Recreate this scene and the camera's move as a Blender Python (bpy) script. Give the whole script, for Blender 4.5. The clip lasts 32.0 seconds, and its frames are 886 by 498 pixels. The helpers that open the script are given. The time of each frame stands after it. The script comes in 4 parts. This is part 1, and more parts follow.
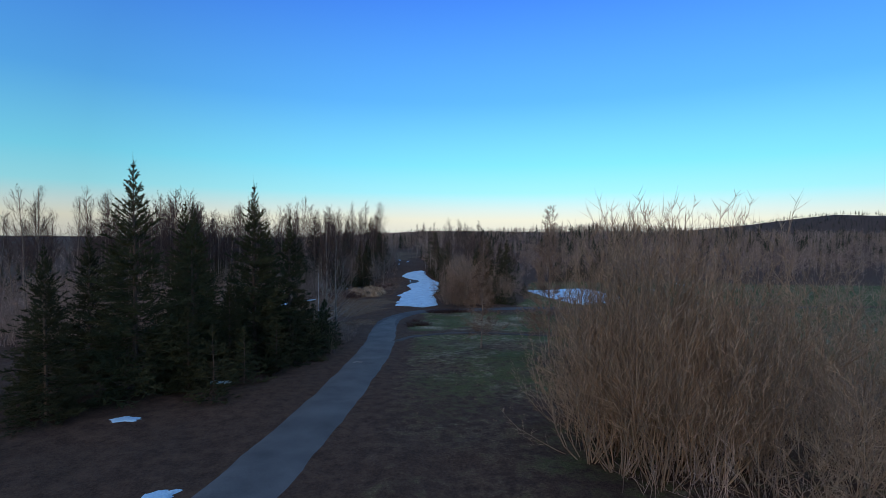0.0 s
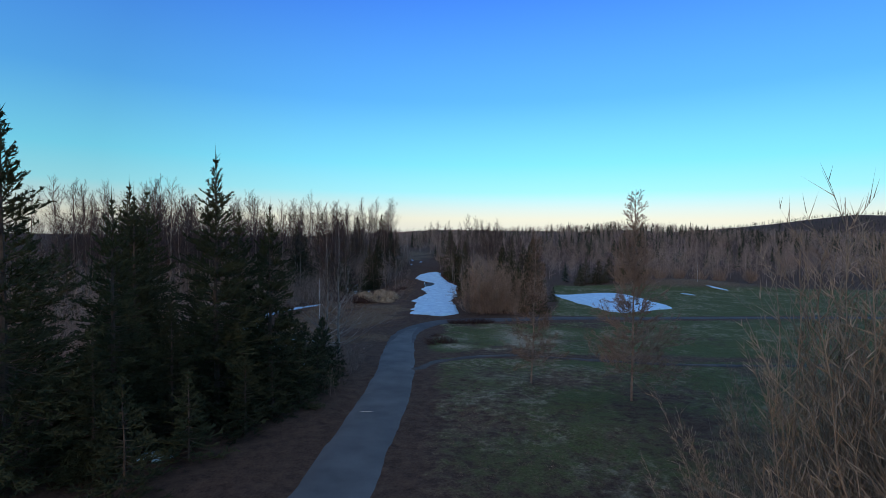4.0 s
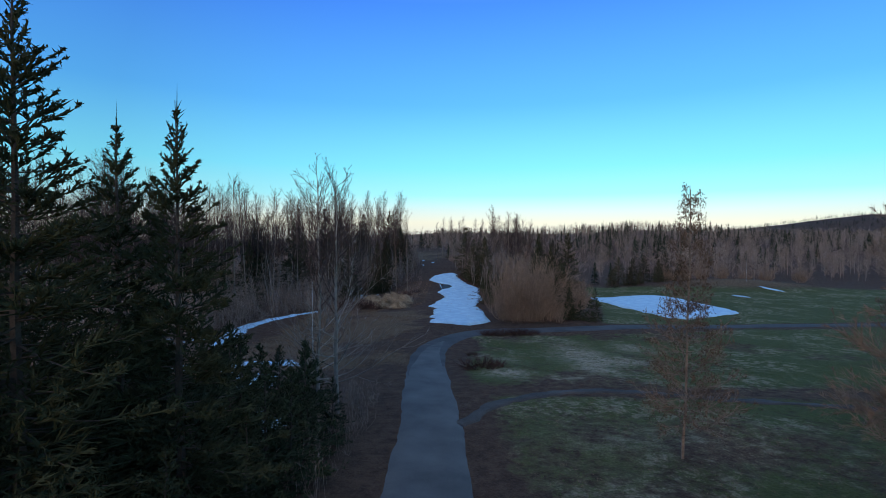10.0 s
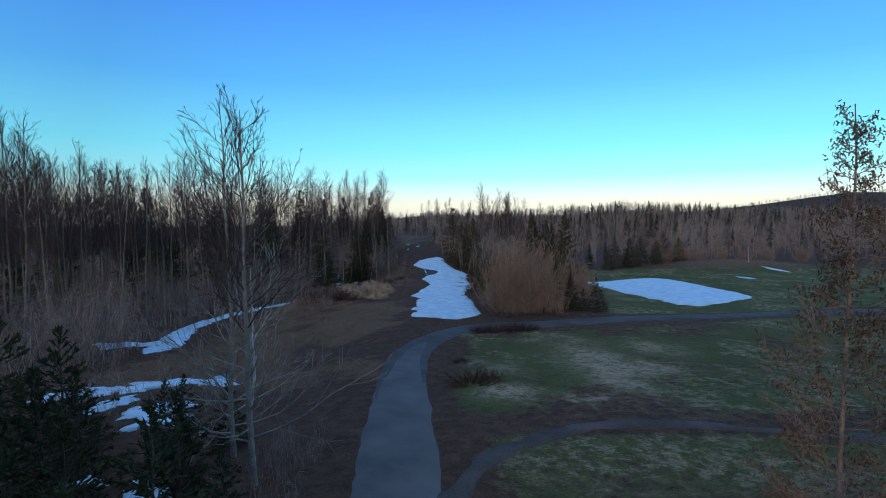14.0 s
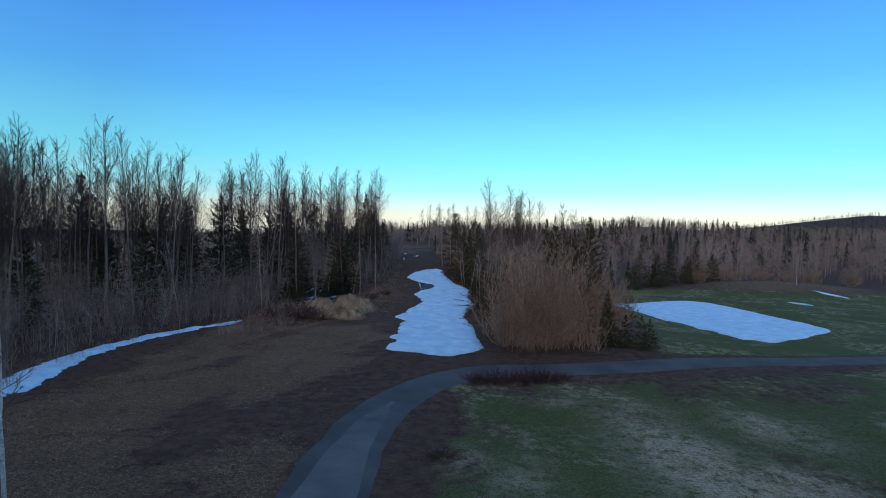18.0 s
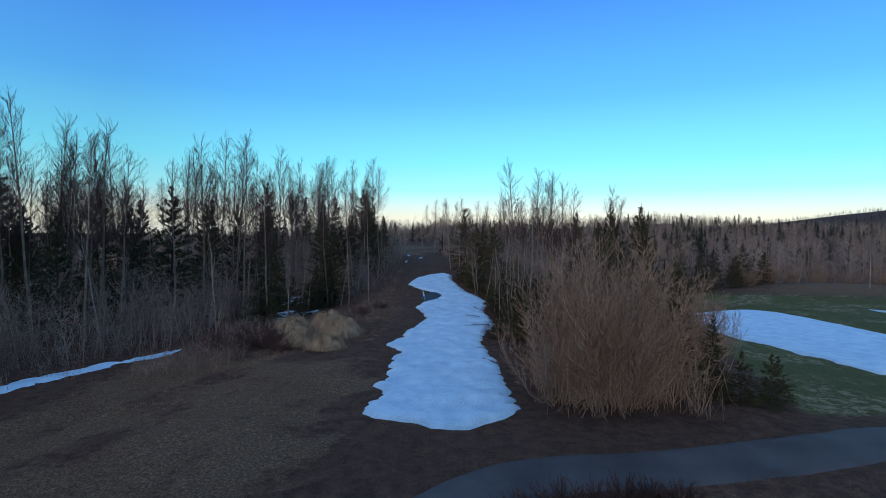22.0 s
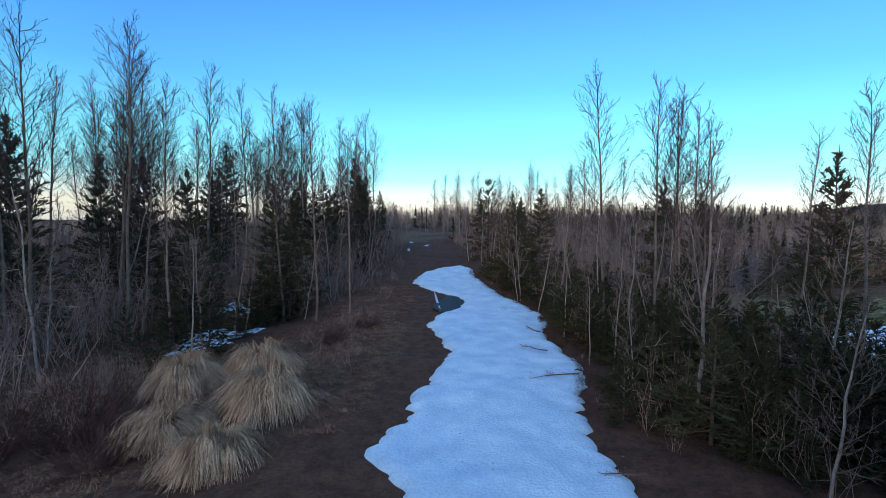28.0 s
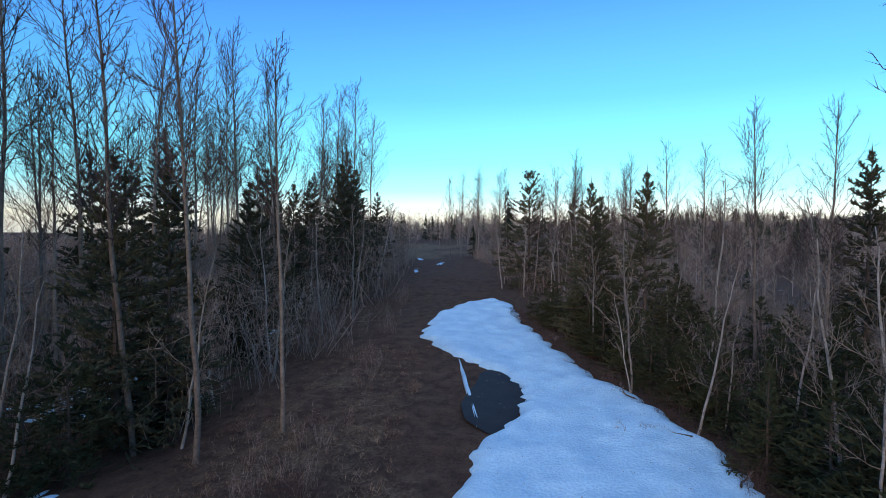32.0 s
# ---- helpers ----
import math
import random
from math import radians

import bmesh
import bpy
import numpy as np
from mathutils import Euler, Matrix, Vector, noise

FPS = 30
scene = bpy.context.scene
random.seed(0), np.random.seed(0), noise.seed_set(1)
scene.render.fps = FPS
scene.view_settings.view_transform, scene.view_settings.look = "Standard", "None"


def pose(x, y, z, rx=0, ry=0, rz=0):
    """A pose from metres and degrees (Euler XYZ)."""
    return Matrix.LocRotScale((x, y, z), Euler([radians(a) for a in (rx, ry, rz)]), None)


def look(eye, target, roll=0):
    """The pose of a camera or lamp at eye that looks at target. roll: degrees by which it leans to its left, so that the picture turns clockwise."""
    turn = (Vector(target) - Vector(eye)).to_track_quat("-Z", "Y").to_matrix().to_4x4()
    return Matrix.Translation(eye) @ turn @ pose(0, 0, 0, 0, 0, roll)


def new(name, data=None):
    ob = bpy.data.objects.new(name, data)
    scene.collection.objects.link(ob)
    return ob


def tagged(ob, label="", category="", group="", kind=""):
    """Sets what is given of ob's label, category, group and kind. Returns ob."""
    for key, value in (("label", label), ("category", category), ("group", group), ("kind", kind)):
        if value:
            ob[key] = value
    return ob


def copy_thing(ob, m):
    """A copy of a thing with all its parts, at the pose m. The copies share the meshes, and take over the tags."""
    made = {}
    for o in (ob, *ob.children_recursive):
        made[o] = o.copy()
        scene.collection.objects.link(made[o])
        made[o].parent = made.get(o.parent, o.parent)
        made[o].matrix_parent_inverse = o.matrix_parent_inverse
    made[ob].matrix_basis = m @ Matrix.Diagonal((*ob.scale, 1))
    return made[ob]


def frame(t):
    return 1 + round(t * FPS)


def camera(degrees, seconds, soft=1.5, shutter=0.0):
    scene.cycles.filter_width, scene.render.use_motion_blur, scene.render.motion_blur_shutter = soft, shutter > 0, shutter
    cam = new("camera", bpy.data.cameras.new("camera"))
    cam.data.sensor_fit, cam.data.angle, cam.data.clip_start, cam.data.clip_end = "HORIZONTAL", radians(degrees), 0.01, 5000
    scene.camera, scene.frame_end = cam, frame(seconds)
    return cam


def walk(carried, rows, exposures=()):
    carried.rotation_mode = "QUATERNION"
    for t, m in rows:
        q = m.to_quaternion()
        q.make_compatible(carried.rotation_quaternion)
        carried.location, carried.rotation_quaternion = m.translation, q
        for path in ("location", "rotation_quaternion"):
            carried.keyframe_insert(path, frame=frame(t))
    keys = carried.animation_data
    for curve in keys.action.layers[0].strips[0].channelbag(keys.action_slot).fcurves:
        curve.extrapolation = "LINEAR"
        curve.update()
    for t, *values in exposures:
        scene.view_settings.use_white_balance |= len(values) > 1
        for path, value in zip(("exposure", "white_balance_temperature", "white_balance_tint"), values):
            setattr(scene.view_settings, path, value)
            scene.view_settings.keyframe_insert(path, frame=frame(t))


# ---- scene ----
cam = camera(85.0, 32.0, 0.65)
PATH = [
    (0, (-0.859, 4.987, 8.659), (-0.855, 6.986, 8.600), 0.46),
    (0.5, (-1.003, 6.503, 8.654), (-1.042, 8.502, 8.588), 0.98),
    (1, (-1.184, 7.980, 8.647), (-1.208, 9.979, 8.599), 0.66),
    (1.5, (-1.357, 9.435, 8.593), (-1.388, 11.434, 8.549), 0.91),
    (2, (-1.534, 10.866, 8.517), (-1.586, 12.865, 8.476), 1.39),
    (2.5, (-1.770, 12.171, 8.481), (-1.813, 14.171, 8.441), 0.81),
    (3, (-2.047, 13.436, 8.465), (-2.092, 15.435, 8.411), 0.31),
    (3.5, (-2.363, 14.674, 8.460), (-2.401, 16.673, 8.397), 0.75),
    (5.5, (-3.787, 19.916, 8.317), (-3.817, 21.915, 8.254), 0.18),
    (6, (-4.147, 21.267, 8.163), (-4.181, 23.266, 8.108), 0.10),
    (6.5, (-4.428, 22.555, 7.809), (-4.485, 24.554, 7.770), -0.53),
    (7, (-4.678, 23.809, 7.400), (-4.722, 25.808, 7.359), -0.25),
    (7.5, (-4.918, 24.888, 7.106), (-4.946, 26.887, 7.055), -0.13),
    (8, (-5.114, 25.936, 7.010), (-5.152, 27.935, 6.941), -1.60),
    (8.5, (-5.278, 26.943, 6.990), (-5.305, 28.942, 6.937), -0.28),
    (9, (-5.353, 27.994, 6.910), (-5.410, 29.992, 6.865), 0.51),
    (9.5, (-5.474, 29.052, 6.813), (-5.528, 31.050, 6.767), 0.20),
    (10, (-5.648, 30.131, 6.676), (-5.706, 32.130, 6.627), 0.28),
    (10.5, (-5.839, 31.139, 6.599), (-5.876, 33.138, 6.557), -1.40),
    (11, (-6.001, 32.103, 6.554), (-6.038, 34.102, 6.499), -0.93),
    (11.5, (-6.075, 32.980, 6.527), (-6.121, 34.979, 6.467), -3.12),
    (12, (-6.004, 33.841, 6.535), (-6.057, 35.838, 6.449), -3.39),
    (12.5, (-5.861, 34.681, 6.532), (-5.936, 36.679, 6.481), -0.58),
    (13, (-5.652, 35.759, 6.495), (-5.677, 37.758, 6.436), -0.71),
    (13.5, (-5.495, 36.961, 6.446), (-5.502, 38.958, 6.327), -0.45),
    (15.5, (-4.857, 43.000, 6.023), (-4.878, 44.997, 5.915), -0.25),
    (16, (-4.694, 44.802, 5.904), (-4.736, 46.800, 5.816), -0.23),
    (16.5, (-4.495, 46.724, 5.674), (-4.527, 48.722, 5.594), -0.14),
    (17, (-4.310, 48.717, 5.478), (-4.349, 50.715, 5.400), -0.02),
    (17.5, (-4.209, 50.701, 5.309), (-4.245, 52.700, 5.240), 0.15),
    (18, (-4.183, 52.619, 5.121), (-4.216, 54.618, 5.054), 1.18),
    (18.5, (-4.205, 54.524, 5.028), (-4.264, 56.522, 4.957), 0.19),
    (19, (-4.220, 56.387, 4.975), (-4.279, 58.385, 4.901), 0.08),
    (19.5, (-4.237, 58.205, 4.896), (-4.312, 60.202, 4.839), 0.57),
    (20, (-4.285, 59.997, 4.848), (-4.354, 61.994, 4.777), 0.25),
    (20.5, (-4.359, 61.659, 4.797), (-4.422, 63.657, 4.724), 0.37),
    (21, (-4.415, 63.272, 4.827), (-4.473, 65.270, 4.755), 0.46),
    (21.5, (-4.466, 64.897, 4.850), (-4.519, 66.896, 4.782), 0.47),
    (22, (-4.573, 66.595, 4.723), (-4.635, 68.593, 4.657), 0.53),
    (22.5, (-4.706, 68.234, 4.431), (-4.797, 70.231, 4.381), 0.69),
    (23, (-4.829, 69.791, 4.199), (-4.916, 71.788, 4.125), 0.29),
    (23.5, (-4.956, 71.309, 4.041), (-5.033, 73.305, 3.949), 0.36),
    (24, (-5.097, 72.891, 3.898), (-5.159, 74.888, 3.813), 0.53),
    (24.5, (-5.257, 74.540, 3.710), (-5.328, 76.537, 3.630), 0.79),
    (25, (-5.445, 76.296, 3.509), (-5.518, 78.293, 3.431), 0.63),
    (25.5, (-5.671, 78.100, 3.311), (-5.747, 80.097, 3.232), 0.66),
    (27.5, (-6.901, 86.409, 3.133), (-6.975, 88.405, 3.039), 0.50),
    (28, (-7.196, 88.665, 3.205), (-7.261, 90.661, 3.097), 0.90),
    (28.5, (-7.543, 91.045, 3.279), (-7.616, 93.041, 3.176), 0.67),
    (29, (-7.831, 93.502, 3.300), (-7.901, 95.498, 3.188), 0.68),
    (29.5, (-8.090, 95.957, 3.312), (-8.164, 97.952, 3.194), 0.75),
    (30, (-8.299, 98.472, 3.298), (-8.392, 100.467, 3.188), 0.38),
    (30.5, (-8.442, 100.920, 3.294), (-8.530, 102.915, 3.185), 0.47),
    (31, (-8.579, 103.373, 3.308), (-8.664, 105.369, 3.209), 0.63),
    (31.5, (-8.728, 105.872, 3.278), (-8.815, 107.869, 3.194), 0.56),
    (32, (-8.906, 108.471, 3.247), (-9.015, 110.467, 3.182), 0.52),
]
EXPOSURE = ((0, 0.02, 6500, 16), (9, 0.14, 6500, 15), (16, 0.22, 6550, 14), (20, 0.18, 6500, 14), (25, 0.34, 6550, 14.5), (28, 0.58, 6650, 16), (32, 0.64, 6650, 16))
walk(cam, [(t, look(e, g, r)) for t, e, g, r in PATH], EXPOSURE)

# ---- sky and sun ----
world = bpy.data.worlds.new("world")
scene.world = world
world.use_nodes = True
wn, wl = world.node_tree.nodes, world.node_tree.links
wn.clear()
w_out = wn.new("ShaderNodeOutputWorld")
w_bg = wn.new("ShaderNodeBackground")
w_sky = wn.new("ShaderNodeTexSky")
w_sky.sky_type = "NISHITA"
w_sky.sun_disc = False
w_sky.sun_elevation = radians(4)
w_sky.sun_rotation = radians(200)
w_co = wn.new("ShaderNodeTexCoord")
w_sep = wn.new("ShaderNodeSeparateXYZ")
w_ramp = wn.new("ShaderNodeValToRGB")
w_mix = wn.new("ShaderNodeMix")
w_mix.data_type = "RGBA"
w_mix.inputs[0].default_value = 0.95
SKY = ((0.0, (0.70, 0.73, 0.64)), (0.03, (0.80, 0.83, 0.67)), (0.05, (0.66, 0.84, 0.79)), (0.085, (0.34, 0.86, 0.95)), (0.14, (0.20, 0.78, 1.0)),
       (0.26, (0.10, 0.48, 1.0)), (0.43, (0.055, 0.27, 0.96)), (0.72, (0.30, 0.50, 0.86)), (1.0, (0.38, 0.55, 0.84)))
while len(w_ramp.color_ramp.elements) < len(SKY):
    w_ramp.color_ramp.elements.new(0.5)
for el, (at, col) in zip(w_ramp.color_ramp.elements, SKY):
    el.position, el.color = at, (*col, 1)
w_scale = wn.new("ShaderNodeVectorMath")
w_scale.operation = "SCALE"
w_scale.inputs[3].default_value = 0.1
wl.new(w_co.outputs["Generated"], w_sep.inputs[0])
wl.new(w_sep.outputs[2], w_ramp.inputs[0])
wl.new(w_sky.outputs[0], w_scale.inputs[0])
wl.new(w_scale.outputs[0], w_mix.inputs[6])
wl.new(w_ramp.outputs[0], w_mix.inputs[7])
# the sky is brighter towards the evening glow, ahead and to the east
w_dot = wn.new("ShaderNodeVectorMath")
w_dot.operation = "DOT_PRODUCT"
w_dot.inputs[1].default_value = (0.342, 0.94, 0.0)
w_glow = wn.new("ShaderNodeMapRange")
w_glow.inputs[1].default_value, w_glow.inputs[2].default_value = 0.55, 1.0
w_glow.inputs[3].default_value, w_glow.inputs[4].default_value = 0.78, 1.15
w_lit = wn.new("ShaderNodeVectorMath")
w_lit.operation = "SCALE"
wl.new(w_co.outputs["Generated"], w_dot.inputs[0])
wl.new(w_dot.outputs["Value"], w_glow.inputs[0])
wl.new(w_mix.outputs[2], w_lit.inputs[0])
wl.new(w_glow.outputs[0], w_lit.inputs[3])
wl.new(w_lit.outputs[0], w_bg.inputs[0])
w_bg.inputs[1].default_value = 1.0
wl.new(w_bg.outputs[0], w_out.inputs[0])

sun = new("sun", bpy.data.lights.new("sun", "SUN"))
sun.data.energy, sun.data.angle, sun.data.color = 0.85, radians(25), (1.0, 0.84, 0.68)
sun.matrix_world = look((-60, -140, 40), (0, 60, 0))

# ---- materials ----


def material(name, dark, light, scale=3.0, fine=30.0, rough=0.9, bump=0.3, spread=0.25, metal=0.0, island=False):
    """A worn surface: two colours mixed by coarse and fine noise, shifted a little from object to object."""
    m = bpy.data.materials.new(name)
    m.use_nodes = True
    n, l = m.node_tree.nodes, m.node_tree.links
    b = n["Principled BSDF"]
    co = n.new("ShaderNodeTexCoord")
    a, c = n.new("ShaderNodeTexNoise"), n.new("ShaderNodeTexNoise")
    a.inputs["Scale"].default_value, c.inputs["Scale"].default_value = scale, fine
    a.inputs["Detail"].default_value, c.inputs["Detail"].default_value = 4, 3
    l.new(co.outputs["Object"], a.inputs["Vector"])
    l.new(co.outputs["Object"], c.inputs["Vector"])
    s = n.new("ShaderNodeMath")
    s.operation = "MULTIPLY_ADD"
    s.inputs[1].default_value = 0.6
    l.new(a.outputs[0], s.inputs[0])
    s2 = n.new("ShaderNodeMath")
    s2.operation = "MULTIPLY"
    s2.inputs[1].default_value = 0.4
    l.new(c.outputs[0], s2.inputs[0])
    l.new(s2.outputs[0], s.inputs[2])
    ramp = n.new("ShaderNodeValToRGB")
    ramp.color_ramp.elements[0].position, ramp.color_ramp.elements[1].position = 0.35, 0.65
    ramp.color_ramp.elements[0].color, ramp.color_ramp.elements[1].color = (*dark, 1), (*light, 1)
    l.new(s.outputs[0], ramp.inputs[0])
    info, hsv, mr = n.new("ShaderNodeNewGeometry" if island else "ShaderNodeObjectInfo"), n.new("ShaderNodeHueSaturation"), n.new("ShaderNodeMapRange")
    mr.inputs[3].default_value, mr.inputs[4].default_value = 1 - spread, 1 + spread
    l.new(info.outputs["Random Per Island" if island else "Random"], mr.inputs[0])
    l.new(mr.outputs[0], hsv.inputs["Value"])
    l.new(ramp.outputs[0], hsv.inputs["Color"])
    l.new(hsv.outputs[0], b.inputs["Base Color"])
    b.inputs["Roughness"].default_value, b.inputs["Metallic"].default_value = rough, metal
    b.inputs["Specular IOR Level"].default_value = 0.2
    if bump:
        bu = n.new("ShaderNodeBump")
        bu.inputs["Strength"].default_value, bu.inputs["Distance"].default_value = bump, 0.03
        l.new(c.outputs[0], bu.inputs["Height"])
        l.new(bu.outputs[0], b.inputs["Normal"])
    return m


ASPEN_BARK = material("aspen_bark", (0.11, 0.076, 0.057), (0.29, 0.21, 0.155), 1.5, 14)
# twig colour darkened to stand in for crowns silhouetted against the sky
SILHOUETTE_TWIG = material("silhouette_twig", (0.052, 0.032, 0.027), (0.12, 0.077, 0.062), 1.0, 9, bump=0)
BIRCH_BARK = material("birch_bark", (0.17, 0.13, 0.10), (0.44, 0.36, 0.29), 2.5, 18)
WHITE_BARK = material("white_birch_bark", (0.30, 0.26, 0.22), (0.72, 0.68, 0.62), 3.0, 20)
SPRUCE_BARK = material("spruce_bark", (0.06, 0.042, 0.03), (0.13, 0.09, 0.065), 4, 25)
NEEDLES = material("spruce_needles", (0.026, 0.029, 0.012), (0.066, 0.066, 0.028), 0.8, 6, bump=0, island=False)
# browner needles for the woods, lightened to carry the haze in their colour
WOOD_NEEDLES = material("hazy_needles", (0.04, 0.037, 0.019), (0.092, 0.08, 0.042), 0.8, 6, bump=0)
WILLOW = material("willow_stem", (0.16, 0.105, 0.068), (0.34, 0.235, 0.155), 0.8, 8, bump=0)
WILLOW_TIP = material("willow_twig", (0.19, 0.125, 0.08), (0.42, 0.295, 0.195), 0.6, 7, bump=0, island=True, spread=0.4)
PURPLE_WILLOW = material("old_willow_twig", (0.19, 0.12, 0.082), (0.42, 0.28, 0.19), 0.6, 7, bump=0, island=True, spread=0.45)
LARCH_TWIG = material("larch_twig", (0.13, 0.086, 0.06), (0.30, 0.205, 0.15), 0.8, 8, bump=0, island=True)
BRUSH = material("brush_twig", (0.19, 0.125, 0.095), (0.41, 0.285, 0.215), 0.3, 4, bump=0, island=True, spread=0.45)
RED_BRUSH = material("red_brush_twig", (0.055, 0.032, 0.026), (0.12, 0.066, 0.052), 0.6, 6, bump=0)
DEAD_LEAF = material("dead_leaf", (0.07, 0.042, 0.026), (0.17, 0.10, 0.055), 1.0, 8, bump=0, island=True)
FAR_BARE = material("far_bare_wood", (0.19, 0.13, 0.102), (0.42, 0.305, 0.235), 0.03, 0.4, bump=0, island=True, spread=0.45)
FAR_FIR = material("far_conifer", (0.02, 0.027, 0.015), (0.05, 0.056, 0.028), 0.05, 0.6, bump=0, island=True)
STRAW = material("straw_blades", (0.22, 0.14, 0.08), (0.64, 0.46, 0.28), 1.2, 10, bump=0, island=True, spread=0.4)
DRY_GRASS = material("dry_grass_blades", (0.11, 0.06, 0.036), (0.30, 0.185, 0.11), 0.4, 4, bump=0, island=True, spread=0.4)
GREEN_GRASS = material("green_grass_blades", (0.07, 0.095, 0.025), (0.13, 0.15, 0.05), 0.4, 4, bump=0, island=True)
ASPHALT = material("worn_asphalt", (0.05, 0.048, 0.046), (0.095, 0.092, 0.088), 0.45, 22, rough=0.85, bump=0.25, spread=0)
NEW_ASPHALT = material("patched_asphalt", (0.074, 0.073, 0.07), (0.138, 0.135, 0.129), 0.6, 25, rough=0.85, bump=0.2, spread=0)
GRAVEL = material("trodden_gravel", (0.04, 0.034, 0.03), (0.105, 0.09, 0.077), 0.7, 16, bump=0.5, spread=0)
# the snow is white; the blue cast of skylight is put into its colour
SNOW = material("old_snow_sky_tint", (0.36, 0.575, 0.72), (0.575, 0.80, 0.90), 0.9, 11, rough=0.7, bump=1.0, spread=0.02)
WATER = material("melt_water", (0.016, 0.013, 0.012), (0.03, 0.025, 0.022), 1.2, 8, rough=0.5, bump=0.03, spread=0)
WATER.node_tree.nodes["Principled BSDF"].inputs["Specular IOR Level"].default_value = 0.07

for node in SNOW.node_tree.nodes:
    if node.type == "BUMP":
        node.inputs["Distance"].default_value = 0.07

# ---- small tools ----
rng = np.random.default_rng(7)


def smooth(a, b, v):
    t = np.clip((v - a) / (b - a), 0, 1)
    return t * t * (3 - 2 * t)


def value_noise(x, y, size, seed=0):
    """Smooth noise from 0 to 1 over the plan, with features of the given size."""
    x, y = np.asarray(x, float) / size, np.asarray(y, float) / size
    i, j = np.floor(x), np.floor(y)
    u, v = x - i, y - j
    u, v = u * u * (3 - 2 * u), v * v * (3 - 2 * v)

    def corner(a, b):
        s = np.sin(a * 127.1 + b * 311.7 + seed * 74.7) * 43758.5453
        return s - np.floor(s)

    low = corner(i, j) * (1 - u) + corner(i + 1, j) * u
    high = corner(i, j + 1) * (1 - u) + corner(i + 1, j + 1) * u
    return low * (1 - v) + high * v


MID_Y = (-60, 20, 38, 45, 55, 63, 70, 80, 90, 100, 118, 128, 137, 148, 162, 200, 300, 450, 700, 1200, 3500)
MID_Z = (1, -0.1, -0.8, -1.3, -1.9, -2.5, -3.2, -3.6, -3.7, -3.85, -3.75, -3.5, -2.9, -2.2, -1.0, 0.4, 1.0, 3, 7, 16, 36)
EAST_Y = (60, 90, 110, 130, 180, 250, 400, 700, 1200, 3500)
EAST_Z = (-2.3, -4.2, -5.4, -5.8, -5.8, -4.5, -0.5, 6, 16, 36)
RIDGE_X = (-60, -20, 10, 40, 75, 105, 130, 155, 190, 225, 265, 300, 420)
RIDGE_Z = (0, 4.5, 5.0, 6.4, 9.0, 10.6, 11.6, 14.0, 13.4, 11.6, 9.2, 8.6, 8.0)


def land(x, y):
    """Height of the bare land."""
    x, y = np.asarray(x, float), np.asarray(y, float)
    mid = sum(np.interp(y + d, MID_Y, MID_Z) for d in (-6, -3, 0, 3, 6)) / 5
    east = sum(np.interp(y + d, EAST_Y, EAST_Z) for d in (-8, 0, 8)) / 3
    k = smooth(6, 26, x) * smooth(56, 66, y)
    z = mid * (1 - k) + east * k
    z = z - smooth(-12, -26, x) * smooth(62, 85, y) * (1 - smooth(130, 170, y))
    z = z - np.clip((-62 - x) * 0.06, 0, 60)
    z = z + 2.3 * np.exp(-(((x - 63) / 21) ** 2 + ((y - 154) / 9) ** 2))
    crest = np.interp(x / np.maximum(y, 60) * 495, RIDGE_X, RIDGE_Z)
    z = z + smooth(210, 470, y) * (1 - smooth(620, 900, y)) * np.maximum(crest - z, 0)
    z = z + 50 * np.exp(-(((x - 980) / 270) ** 2 + ((y - 1150) / 240) ** 2))
    return z


def turf(x, y):
    """Height of the ground with its small bumps."""
    near = 1 - smooth(200, 320, np.hypot(x, np.asarray(y) - 80))
    b = (value_noise(x, y, 3.1, 1) - 0.5) * 0.22 + (value_noise(x, y, 1.1, 2) - 0.5) * 0.12
    off = smooth(0.6, 2.4, road_gap(x, y))
    return land(x, y) + b * near * off - 0.02 * near


def soft_line(points, step=0.5):
    """A smooth line through some plan points."""
    p = np.array(points, float)
    p = np.vstack([2 * p[0] - p[1], p, 2 * p[-1] - p[-2]])
    out = []
    for a, b, c, d in zip(p[:-3], p[1:-2], p[2:-1], p[3:]):
        for t in np.linspace(0, 1, max(2, int(np.linalg.norm(c - b) / step)), endpoint=False):
            out.append(0.5 * (2 * b + (c - a) * t + (2 * a - 5 * b + 4 * c - d) * t * t + (3 * b - a - 3 * c + d) * t**3))
    out.append(p[-2])
    return np.array(out)


ROAD = soft_line([(-21, -30), (-14.5, 0), (-10.4, 12), (-7.95, 20), (-7.35, 25), (-6.9, 30), (-6.65, 38), (-6.55, 45), (-6.75, 51), (-7.2, 56.5), (-7.6, 62), (-7.95, 68),
                  (-7.85, 72), (-7.2, 76), (-5.7, 79.4), (-3.6, 81.9), (-0.8, 83.4), (3, 83.9), (9, 85.6), (15, 87.6), (24, 90), (40, 93), (70, 97)])
SIDE_WAY = soft_line([(-5.6, 51.5), (-4.3, 53.8), (-2.4, 56.0), (0.5, 57.6), (4.5, 57.8), (10, 56.2), (18, 55), (30, 56)])


def road_gap(x, y):
    """Distance over the plan from the road's middle."""
    x, y = np.broadcast_arrays(np.asarray(x, float), np.asarray(y, float))
    best = np.full(x.shape, 1e9)
    for px, py in (*ROAD[::4], *SIDE_WAY[::4]):
        best = np.minimum(best, np.hypot(x - px, y - py))
    return np.maximum(best - 1.2, 0)


